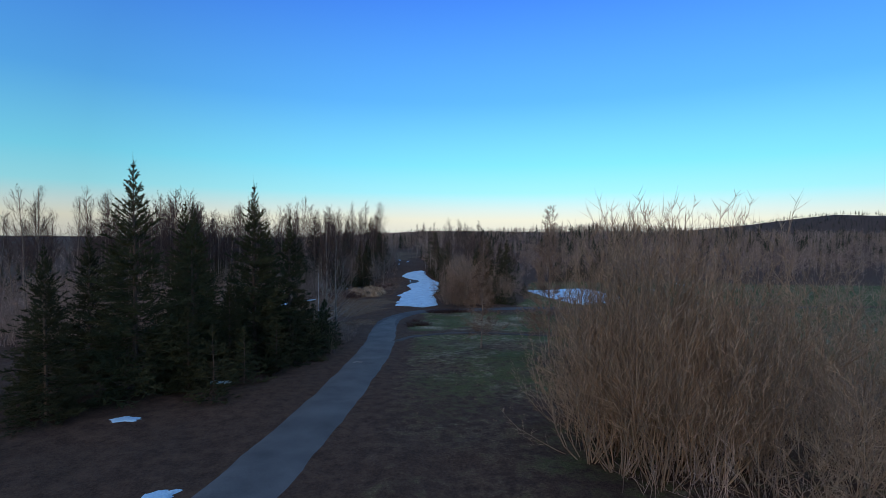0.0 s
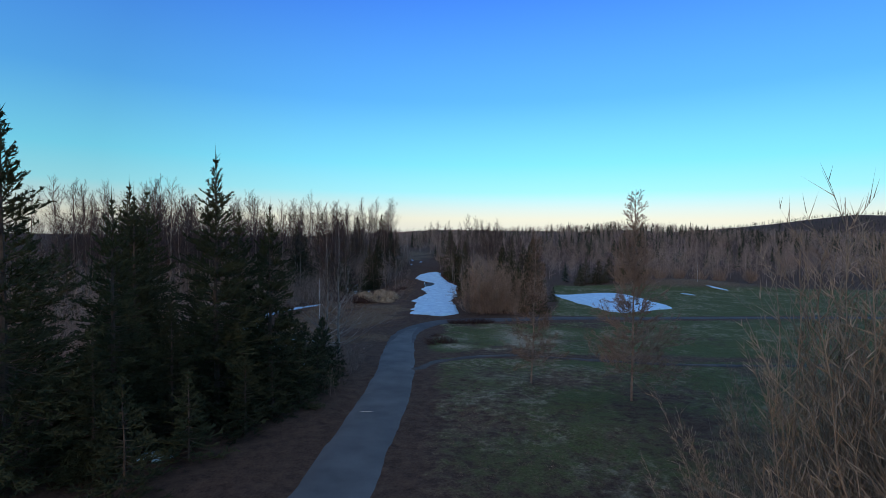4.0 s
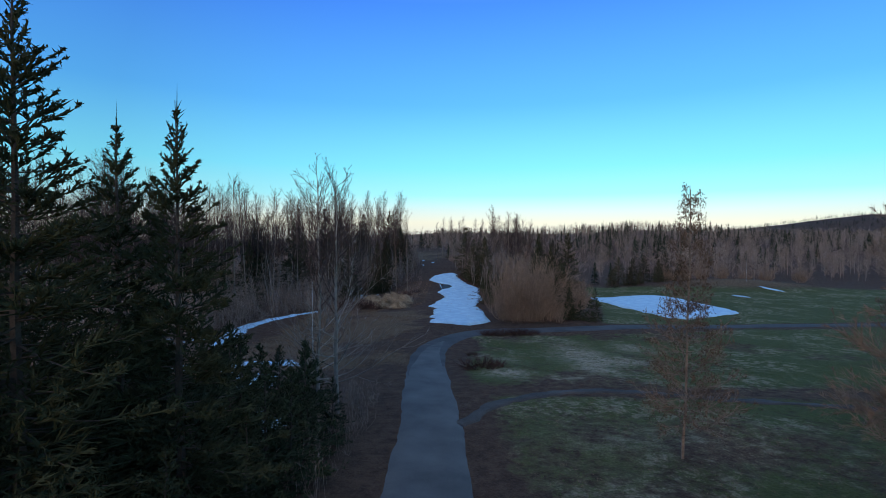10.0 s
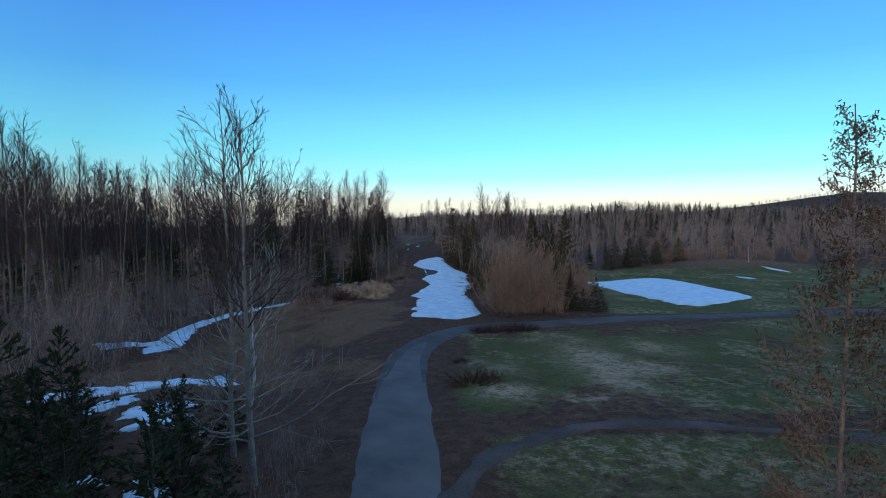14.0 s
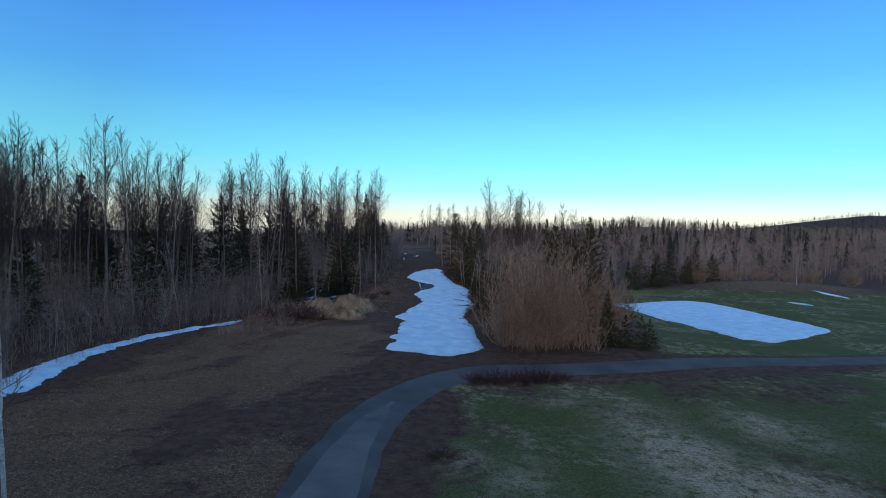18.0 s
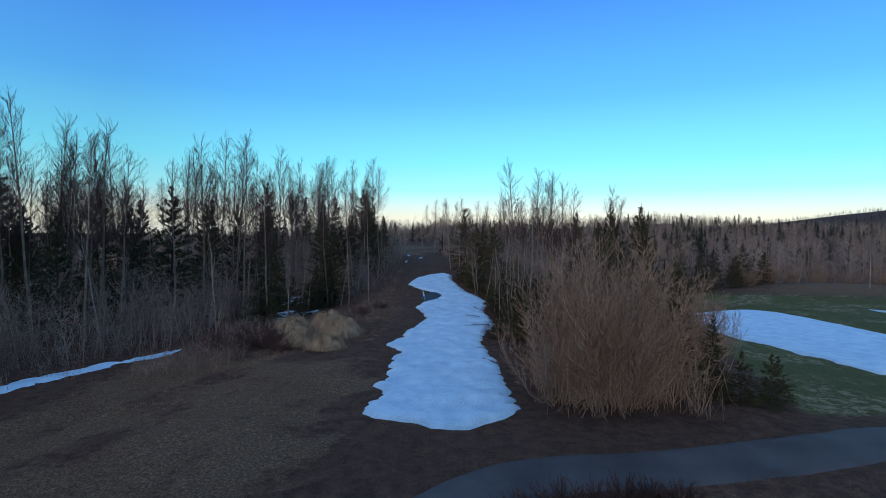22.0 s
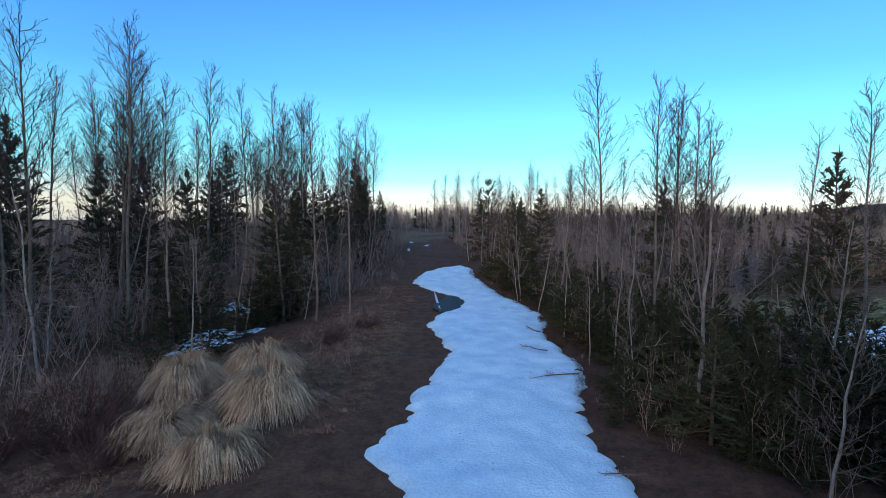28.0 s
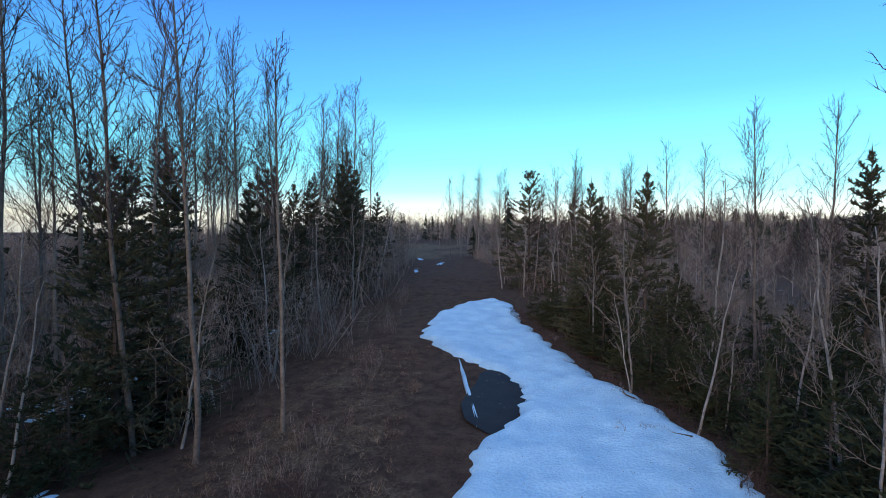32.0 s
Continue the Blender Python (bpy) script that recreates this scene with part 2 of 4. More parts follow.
def mesh_of(name, verts, tris, mat, soft=False):
    """A mesh from arrays of places and triangles."""
    verts, tris = np.asarray(verts, np.float32), np.asarray(tris, np.int32)
    me = bpy.data.meshes.new(name)
    me.vertices.add(len(verts))
    me.vertices.foreach_set("co", verts.ravel())
    me.loops.add(tris.size)
    me.loops.foreach_set("vertex_index", tris.ravel())
    me.polygons.add(len(tris))
    me.polygons.foreach_set("loop_start", np.arange(0, tris.size, 3, dtype=np.int32))
    me.polygons.foreach_set("use_smooth", np.full(len(tris), soft))
    me.update(calc_edges=True)
    me.validate()
    me.materials.append(mat)
    return me


class Build:
    """Collects pieces of one mesh."""

    def __init__(self):
        self.v, self.f, self.n = [], [], 0

    def add(self, v, f):
        self.v.append(np.asarray(v, float).reshape(-1, 3))
        self.f.append(np.asarray(f, int).reshape(-1, 3) + self.n)
        self.n += len(self.v[-1])

    def tube(self, pts, radii, sides=5):
        """A round limb along some places, closed to a point at its end."""
        pts = np.asarray(pts, float)
        k = len(pts)
        way = np.gradient(pts, axis=0)
        way /= np.linalg.norm(way, axis=1, keepdims=True) + 1e-9
        ref = np.where(np.abs(way[:, 2:3]) > 0.9, [[1.0, 0, 0]], [[0, 0, 1.0]])
        u = np.cross(way, ref)
        u /= np.linalg.norm(u, axis=1, keepdims=True) + 1e-9
        w = np.cross(way, u)
        a = np.arange(sides) * 2 * np.pi / sides
        v = pts[:, None] + np.asarray(radii, float)[:, None, None] * (np.cos(a)[None, :, None] * u[:, None] + np.sin(a)[None, :, None] * w[:, None])
        i, j = np.meshgrid(np.arange(k - 1), np.arange(sides), indexing="ij")
        p, q = i * sides + j, i * sides + (j + 1) % sides
        f = np.concatenate([np.stack([p, q, q + sides], -1).reshape(-1, 3), np.stack([p, q + sides, p + sides], -1).reshape(-1, 3)])
        self.add(v.reshape(-1, 3), f)

    def spikes(self, a, b, r):
        """Many thin three-sided twigs from a to b."""
        a, b = np.asarray(a, float), np.asarray(b, float)
        r = np.broadcast_to(np.asarray(r, float), (len(a),))[:, None]
        w = b - a
        w /= np.linalg.norm(w, axis=1, keepdims=True) + 1e-9
        u = np.cross(w, np.where(np.abs(w[:, 2:3]) > 0.9, [[1.0, 0, 0]], [[0, 0, 1.0]]))
        u /= np.linalg.norm(u, axis=1, keepdims=True) + 1e-9
        q = np.cross(w, u)
        v = np.stack([a + u * r, a + (-0.5 * u + 0.866 * q) * r, a + (-0.5 * u - 0.866 * q) * r, b], 1)
        n = np.arange(len(a))[:, None] * 4
        f = np.concatenate([n + [0, 1, 3], n + [1, 2, 3], n + [2, 0, 3]])
        self.add(v.reshape(-1, 3), f)

    def whips(self, a, m, b, r):
        """Many thin bent twigs from a by way of m to b."""
        a, m, b = (np.asarray(p, float) for p in (a, m, b))
        r = np.broadcast_to(np.asarray(r, float), (len(a),))[:, None]
        w = unit(b - a)
        u = unit(np.cross(w, np.where(np.abs(w[:, 2:3]) > 0.9, [[1.0, 0, 0]], [[0, 0, 1.0]])))
        q = np.cross(w, u)
        ring = (u, -0.5 * u + 0.866 * q, -0.5 * u - 0.866 * q)
        v = np.stack([*(a + k * r for k in ring), *(m + k * r * 0.7 for k in ring), b], 1)
        n = np.arange(len(a))[:, None] * 7
        sides = [n + t for k in range(3) for t in ([k, (k + 1) % 3, (k + 1) % 3 + 3], [k, (k + 1) % 3 + 3, k + 3], [k + 3, (k + 1) % 3 + 3, 6])]
        self.add(v.reshape(-1, 3), np.concatenate(sides))

    def blades(self, a, b, side, width):
        """Flat pointed blades from a to b, widest at the foot."""
        a, b = np.asarray(a, float), np.asarray(b, float)
        s = side * np.broadcast_to(np.asarray(width, float), (len(a),))[:, None]
        n = np.arange(len(a))[:, None] * 3
        self.add(np.stack([a - s, a + s, b], 1).reshape(-1, 3), n + [0, 1, 2])

    def arrays(self):
        return np.concatenate(self.v), np.concatenate(self.f)


def part(name, build, mat, parent=None, label="", soft=False):
    ob = new(name, mesh_of(name, *build.arrays(), mat, soft))
    ob.parent = parent
    return tagged(ob, label)


def unit(v):
    return v / (np.linalg.norm(v, axis=-1, keepdims=True) + 1e-9)


def along(pts, t):
    """Places at fractions t of a line."""
    k = np.clip(np.asarray(t) * (len(pts) - 1), 0, len(pts) - 1.001)
    i = k.astype(int)
    return pts[i] + (pts[i + 1] - pts[i]) * (k - i)[:, None]


def offshoots(pts, many, length, rise, lo=0.2, hi=1.0, spread=1.0):
    """Starts and ends of side twigs on a limb."""
    t = rng.uniform(lo, hi, many)
    a = along(pts, t)
    w = unit(pts[-1] - pts[0])
    d = unit(w + spread * rng.normal(0, 0.6, (many, 3)) + np.array([0, 0, rise]))
    return a, a + d * (length * rng.uniform(0.5, 1.1, many) * (1.12 - 0.8 * t))[:, None]


def leaves_under(b, at, many, drop=0.25, size=0.034):
    """Dry leaves hanging round some places."""
    p = at[rng.integers(0, len(at), many)] + rng.normal(0, 0.08, (many, 3)) - [0, 0, 0.05]
    d = unit(rng.normal(0, 1, (many, 3)) + [0, 0, -1.5])
    s = unit(np.cross(d, rng.normal(0, 1, (many, 3))))
    b.blades(p, p + d * size * 2.2, s, size * 0.6)
    b.blades(p + d * size * 2.2, p - d * size * 0.3, s, size * 0.4)


def round_shoots(pts, many, length, wide=0.75, lift=0.3, lo=0.15):
    """Starts, bends and ends of branches that leave a limb on all sides and turn up."""
    t = (np.arange(many) + rng.uniform(0.1, 0.9, many)) / many * (0.97 - lo) + lo
    a = along(pts, t)
    w = unit(along(pts, np.minimum(t + 0.1, 1)) - along(pts, np.maximum(t - 0.1, 0)))
    s = unit(np.cross(w, rng.normal(0, 1, (many, 3))))
    d = unit(w + wide * rng.uniform(0.6, 1.3, many)[:, None] * s)
    long = (length * rng.uniform(0.5, 1.25, many) * (1.12 - 0.7 * t))[:, None]
    m = a + d * long * 0.45
    d = unit(d + rng.normal(0, 0.16, (many, 3)) + [0, 0, lift])
    return a, m, m + d * long * 0.6


def fork_shoots(a, e, each, share):
    """Fine shoots on many straight twigs at once."""
    n = len(a)
    t = rng.uniform(0.2, 0.95, (n, each, 1))
    w = (e - a)[:, None]
    long = np.linalg.norm(w, axis=2, keepdims=True)
    w = w / (long + 1e-9)
    p = a[:, None] + w * long * t
    s = unit(np.cross(np.broadcast_to(w, (n, each, 3)), rng.normal(0, 1, (n, each, 3))))
    d = unit(w + 0.75 * s + [0, 0, 0.15])
    q = p + d * (long * share * rng.uniform(0.6, 1.2, (n, each, 1)) * (1.15 - 0.6 * t))
    return p.reshape(-1, 3), q.reshape(-1, 3)


# ---- kinds of plants ----


def bare_tree(name, label, category, height, girth, clear, limbs, reach, rise, twigs, bark, twig, leaf=0, lean=0.03, limb_girth=0.32, pale=0.0, forks=4, thin=1.0, taper=0.75):
    """A leafless broadleaf tree: trunk, and a crown of limbs, branches and twigs."""
    ob = tagged(new(name), label, category)
    k = 11
    z = np.linspace(-0.3, height, k)
    wander = np.cumsum(rng.normal(0, lean * height / k, (k, 2)), 0)
    wander[0] = 0
    trunk = np.column_stack([wander, z])
    tb = Build()
    tb.tube(trunk, girth * (1 - np.linspace(0, 1, k)) ** 0.85 + 0.012, 7)
    part("trunk", tb, bark, ob, soft=True)
    cb, lb = Build(), Build()
    ends = []
    turn = rng.uniform(0, 6.28)
    for n in range(limbs):
        t = clear + (0.975 - clear) * ((n + rng.uniform(0, 1)) / limbs) ** 1.1
        foot = along(trunk, np.array([t]))[0]
        turn += 2.4 + rng.normal(0, 0.35)
        long = (reach * height * (1.06 - t) ** taper * rng.uniform(0.4, 1.3) + 0.35) * (0.9 if t < pale else 1.0)
        up = rise * min(1.0, t / 0.4) + 0.3 * t + rng.normal(0, 0.22)
        limb, d = [foot], np.array([math.cos(turn) * math.cos(up), math.sin(turn) * math.cos(up), math.sin(up)])
        for k in range(5):
            limb.append(limb[-1] + d * long / 5)
            d = unit(d + rng.normal(0, 0.13, 3) + [0, 0, 0.16 * min(1.0, t / 0.4)])
        limb = np.array(limb)
        r = max(0.010 * thin, girth * limb_girth * (1 - t) ** 0.6 * (0.45 + 0.55 * long / (reach * height)))
        # limbs below pale keep the bark; birch limbs above are painted dark as silhouettes
        ub = Build()
        into = ub if t < pale else cb
        into.tube(limb, r * (1 - np.linspace(0, 1, 6)) + 0.006 * thin, 3)
        a, m, e = round_shoots(limb, max(3, int(twigs * min(1.0, 0.3 + long / (0.6 * reach * height)))) if t >= pale else max(5, twigs // 2), long * 0.46)
        into.whips(a, m, e, 0.0115 * thin)
        ends.append(e)
        a2, e2 = fork_shoots(m, e, forks, 0.85)
        into.spikes(a2, e2, 0.0085 * thin)
        a3, e3 = fork_shoots(a, m, max(1, forks // 2), 0.8)
        into.spikes(a3, e3, 0.0085 * thin)
        ends.append(e2)
        if t < pale:
            part("limb", ub, bark, ob)
    part("crown", cb, twig, ob)
    if leaf:
        leaves_under(lb, np.concatenate(ends), leaf)
        part("foliage", lb, DEAD_LEAF, ob, "curled brown leaves left on the twigs")
    return ob


def spruce(label, height, radius, whorls, per, sprigs, name="spruce_tree", needle=NEEDLES, blade=0.026, fine=6, low=0.03, category="tree", power=1.0):
    """A conifer: trunk, and drooping boughs that carry needle sprays."""
    ob = tagged(new(name), label, category)
    tb, nb = Build(), Build()
    z = np.linspace(-0.2, height, 9)
    tb.tube(np.column_stack([rng.normal(0, 0.02, 9), rng.normal(0, 0.02, 9), z]), 0.012 * height * (1 - np.linspace(0, 1, 9)) + 0.008, 6)
    turn = 0.0
    gap = height / whorls
    for n in range(whorls):
        g = low + (0.985 - low) * (n / (whorls - 1)) ** 0.9
        count = max(4, int(per * (1 - 0.55 * g)))
        lump = rng.uniform(0.85, 1.1)
        for m in range(count):
            turn += 2 * math.pi / count + rng.normal(0, 0.5)
            f = min(0.965, max(0.01, g + rng.normal(0, 0.55) * gap / height))
            long = radius * (1 - f) ** power * rng.uniform(0.6, 1.15) * lump + 0.05 + 0.16 * (1 - f)
            tilt = -0.32 + 1.5 * f**2.0 + rng.normal(0, 0.14)
            out = np.array([math.cos(turn), math.sin(turn), 0.0])
            s = np.linspace(0, 1, 5)[:, None]
            bough = np.array([0, 0, f * height]) + out * long * s * math.cos(tilt)
            bough = bough + np.array([0, 0, 1.0]) * (math.sin(tilt) * long * s + 0.25 * long * s**2 * (1 - 0.4 * f))
            tb.tube(bough, (0.006 * long + 0.006) * (1 - s[:, 0]) + 0.003, 3)
            # flat sprays of shoots, thick with needles
            many = max(5 if long > 0.5 else 3, int(sprigs * (0.3 + 0.7 * long / radius))) if long > 0.35 else 3
            t = rng.uniform(0.06, 1.0, many) ** 0.8
            a = along(bough, t)
            side = np.cross(out, [0, 0, 1.0]) * np.where(np.arange(many) % 2, 1, -1)[:, None]
            d = unit(out * rng.uniform(0.5, 1.1, many)[:, None] + side * rng.uniform(0.3, 1.0, many)[:, None] + np.column_stack([0 * t, 0 * t, rng.uniform(-0.45, 0.5, many) + 1.1 * f]))
            size = (0.06 + 0.06 * (1 - f) + 0.36 * long * (1.08 - t)) * rng.uniform(0.6, 1.15, many)
            e = a + d * size[:, None]
            nb.spikes(a, e, blade)
            nb.spikes(bough[1:-1], bough[2:], blade * 1.1)
            a2, e2 = fork_shoots(a, e, fine if long > 0.5 else 2, 0.62)
            nb.spikes(a2, e2, blade * 0.9)
            p = a2 + (e2 - a2) * rng.uniform(0.1, 1.0, (len(a2), 1))
            q = unit(e2 - a2 + rng.normal(0, 0.10, (len(a2), 3)))
            nb.blades(p, p + q * blade * 3.4, unit(np.cross(q, rng.normal(0, 1, (len(a2), 3)))), blade * 0.75)
    # the leader and the upright shoots round it
    top = rng.uniform(0.94, 0.985, 6)[:, None] * np.array([0, 0, height])
    out = unit(rng.normal(0, 0.8, (6, 3)) * [1, 1, 0] + [0, 0, 1.2])
    nb.spikes(top, top + out * 0.03 * height * rng.uniform(0.5, 1.2, 6)[:, None], blade * 0.8)
    nb.spikes(np.array([[0, 0, 0.95 * height]]), np.array([[0.02, 0.01, 1.045 * height]]), blade)
    part("trunk", tb, SPRUCE_BARK, ob)
    part("foliage", nb, needle, ob)
    return ob


def shrub(name, label, height, radius, stems, twigs, mat, tip, lean=0.7, thick=0.013, category="shrub", wild=1.0, foot_share=0.2, forks=5):
    """A many-stemmed bush whose stems arch out from a narrow foot into a rounded crown of twigs."""
    ob = tagged(new(name), label, category)
    sb, tb = Build(), Build()
    for n in range(stems):
        a = rng.uniform(0, 6.283)
        r = math.sqrt(rng.uniform(0, 1))
        foot = np.array([math.cos(a) * r * radius * foot_share, math.sin(a) * r * radius * foot_share, -0.15])
        h = height * rng.uniform(0.6, 1.0) * math.sqrt(1 - 0.55 * r * r)
        out = np.array([math.cos(a), math.sin(a), 0]) * radius * r * lean * rng.uniform(0.7, 1.2)
        s = np.linspace(0, 1, 7)[:, None]
        stem = foot + out * s**0.8 + np.array([0, 0, h]) * s**1.12 + np.cumsum(rng.normal(0, 0.026 * wild * h, (7, 3)) * [1, 1, 0.2], 0) * (s > 0)
        sb.tube(stem, thick * (1 - s[:, 0]) * rng.uniform(0.6, 1.3) + 0.006, 4)
        p, m, e = round_shoots(stem, twigs, 0.27 * h, 0.7 * wild, 0.35, 0.2)
        sb.whips(p, m, e, 0.0115)
        for u, v in ((p, m), (m, e)):
            p2, e2 = fork_shoots(u, v, forks, 1.1)
            tb.spikes(p2, e2, 0.0095)
    part("framework", sb, mat, ob)
    part("crown", tb, tip, ob)
    return ob


def tussock(label, radius, height, blades):
    """A mop of long dry grass that falls over on all sides, in uneven locks."""
    top, skirt = Build(), Build()
    # every third blade stays low and takes a darker colour for shade between locks
    low = np.arange(blades) % 3 == 0
    locks = 46
    lock = rng.integers(0, locks, blades)
    lock_turn, lock_long, lock_tall = rng.uniform(0, 6.283, locks), rng.uniform(0.5, 1.2, locks), rng.uniform(0.55, 1.1, locks)
    a = lock_turn[lock] + rng.normal(0, 0.14, blades)
    r = np.sqrt(rng.uniform(0, 1, blades)) * radius * 0.38
    foot = np.column_stack([np.cos(a) * r * 1.3, np.sin(a) * r * 0.8, np.zeros(blades)])
    b = a + (rng.normal(0, 0.6, locks))[lock] + rng.normal(0, 0.12, blades)
    out = np.column_stack([np.cos(b), np.sin(b), np.zeros(blades)])
    reach = (radius * lock_long[lock] * rng.uniform(0.55, 1.15, blades))[:, None]
    tall = (height * lock_tall[lock] * np.where(low, rng.uniform(0.2, 0.55, blades), rng.uniform(0.6, 1.05, blades)))[:, None]
    up = np.array([0, 0, 1.0])
    w = unit(np.cross(out, up)) * 0.012
    prev, size = foot, 1.0
    for s, k in ((0.08, 0.72), (0.28, 1.0), (0.55, 0.86), (0.8, 0.45), (0.97, 0.06)):
        nxt = foot + out * reach * s + up * tall * k + rng.normal(0, 0.045, (blades, 3))
        v = np.stack([prev - w * size, prev + w * size, nxt + w * size * 0.8, nxt - w * size * 0.8], 1)
        for half, pick in ((top, ~low), (skirt, low)):
            n = np.arange(pick.sum())[:, None] * 4
            half.add(v[pick].reshape(-1, 3), np.concatenate([n + [0, 1, 2], n + [0, 2, 3]]))
        prev, size = nxt, size * 0.88
    ob = tagged(new("grass_tussock"), label, "grass", "tussocks beside the snow")
    part("crown", top, STRAW, ob)
    part("skirt", skirt, DRY_GRASS, ob, "low brown blades, coloured darker as shaded gaps")
    return ob


def plant(ob, x, y, scale=1.0, turn=None, sink=0.0, tall=1.0, tip=0.0):
    """A copy of a plant, standing on the ground."""
    turn = rng.uniform(0, 360) if turn is None else turn
    m = pose(x, y, float(land(x, y)) - sink, rng.normal(0, tip), rng.normal(0, tip), turn) @ Matrix.Diagonal((scale, scale, scale * tall, 1))
    return copy_thing(ob, m)


def done_with(*models):
    """Takes the models away, whose copies stand in the place."""
    for ob in models:
        for o in (*ob.children_recursive, ob):
            bpy.data.objects.remove(o)


def crowd(name, label, category, shapes, places, mat):
    """One object of many joined plants that nobody could count: shapes are (verts, tris), places rows of x, y, scale."""
    vs, fs, n = [], [], 0
    z = land(places[:, 0], places[:, 1])
    for k, (x, y, s) in enumerate(places):
        v, f = shapes[k % len(shapes)]
        a = rng.uniform(0, 6.283)
        c, q = math.cos(a) * s, math.sin(a) * s
        w = np.column_stack([v[:, 0] * c - v[:, 1] * q + x, v[:, 0] * q + v[:, 1] * c + y, v[:, 2] * s * rng.uniform(0.85, 1.15) + z[k]])
        vs.append(w)
        fs.append(f + n)
        n += len(v)
    ob = new(name, mesh_of(name, np.concatenate(vs), np.concatenate(fs), mat))
    return tagged(ob, label, category, kind="stuff")


def scatter(count, x0, x1, y0, y1, keep, low=0.7, high=1.2):
    """Rows of x, y, scale at random over a rectangle, where keep(x, y) holds."""
    x, y = rng.uniform(x0, x1, count * 6), rng.uniform(y0, y1, count * 6)
    ok = keep(x, y)
    x, y = x[ok][:count], y[ok][:count]
    return np.column_stack([x, y, rng.uniform(low, high, len(x))])

# ---- ground ----


def stretch(lo, hi, step, far, grow=1.13):
    mid = list(np.arange(lo, hi, step))
    a, b, d = lo, hi, step
    down, up = [], []
    while a > -far or b < far:
        d *= grow
        a, b = a - d, b + d
        down.append(max(a, -far)), up.append(min(b, far))
        if a <= -far and b >= far:
            break
    return np.unique(np.array(down[::-1] + mid + up))


gx, gy = stretch(-42, 52, 0.6, 3600), stretch(8, 160, 0.6, 3600)
GX, GY = np.meshgrid(gx, gy)
GZ = turf(GX, GY)
n_x, n_y = len(gx), len(gy)
ii, jj = np.meshgrid(np.arange(n_y - 1), np.arange(n_x - 1), indexing="ij")
c0 = (ii * n_x + jj).ravel()
quads = np.concatenate([np.stack([c0, c0 + 1, c0 + n_x + 1], -1), np.stack([c0, c0 + n_x + 1, c0 + n_x], -1)])
GROUND = bpy.data.materials.new("ground_cover")
ground = tagged(new("ground", mesh_of("ground", np.column_stack([GX.ravel(), GY.ravel(), GZ.ravel()]), quads, GROUND, True)),
                "brown leaf litter, matted dead grass and thin green turf", "ground", kind="structure")


def green_cover(x, y):
    """Where living turf grows, 0 to 1."""
    patch = value_noise(x, y, 5, 11) * 0.6 + value_noise(x, y, 1.8, 12) * 0.4
    wob = 2.6 * (value_noise(x, y, 3.5, 13) - 0.5)
    tee = smooth(-5.4, -3.6, x + wob) * smooth(57, 62, y) * (1 - smooth(79.5, 82.2, y + 0.5 * wob - 0.27 * np.clip(x - 4, 0, 60)))
    fair = smooth(0, 3, x - np.interp(y, (88, 100, 112, 130, 150), (10, 14, 17, 20, 24))) * smooth(86.5, 88.5, y - 0.2 * np.clip(x, 0, 60)) * (1 - smooth(146, 158, y))
    near = smooth(-5.2, -2.5, x) * smooth(10, 24, y) * (1 - smooth(56, 58, y)) * (0.45 + 0.35 * smooth(33, 42, y))
    rest = smooth(22, 30, x) * smooth(30, 45, y) * (1 - smooth(86, 92, y)) * 0.8
    cover = np.maximum.reduce([tee * (0.15 + 1.25 * patch), fair, near * (0.22 + 1.0 * patch), rest])
    mound = np.exp(-(((x - 64) / 21) ** 2 + ((y - 151) / 7) ** 2))
    return np.clip(cover - 0.9 * mound, 0, 1)


def straw_cover(x, y):
    """Where pale matted grass lies, 0 to 1."""
    patch = value_noise(x, y, 5, 21) * 0.5 + value_noise(x, y, 1.8, 22) * 0.5
    edge = x + 5 * (value_noise(x, y, 3.2, 23) - 0.5) + 2 * (value_noise(x, y, 1.0, 24) - 0.5)
    field = smooth(-29, -25, x) * (1 - smooth(-12.5, -8.2, edge)) * smooth(60, 68, y) * (1 - smooth(98, 108, y))
    far_field = smooth(-34, -28, x) * (1 - smooth(-6, -2, x)) * smooth(174, 182, y) * (1 - smooth(225, 240, y)) * 1.3
    clear = smooth(-19, -15, x) * (1 - smooth(-11, -9, x)) * smooth(104, 110, y) * (1 - smooth(128, 140, y)) * 0.6
    lawn = smooth(-5.2, -3, x) * smooth(6, 20, y) * (1 - smooth(82, 84, y)) * 0.6
    mound = np.exp(-(((x - 64) / 21) ** 2 + ((y - 151) / 7) ** 2))
    verge = (1 - smooth(0.1, 1.4, np.abs(road_gap(x, y) - 0.5))) * 0.25 * smooth(40, 60, y)
    return np.clip(np.maximum.reduce([field * (2.3 * patch - 0.42), clear * patch * 1.4, far_field * patch, lawn * patch, 0.9 * mound, verge]), 0, 1)


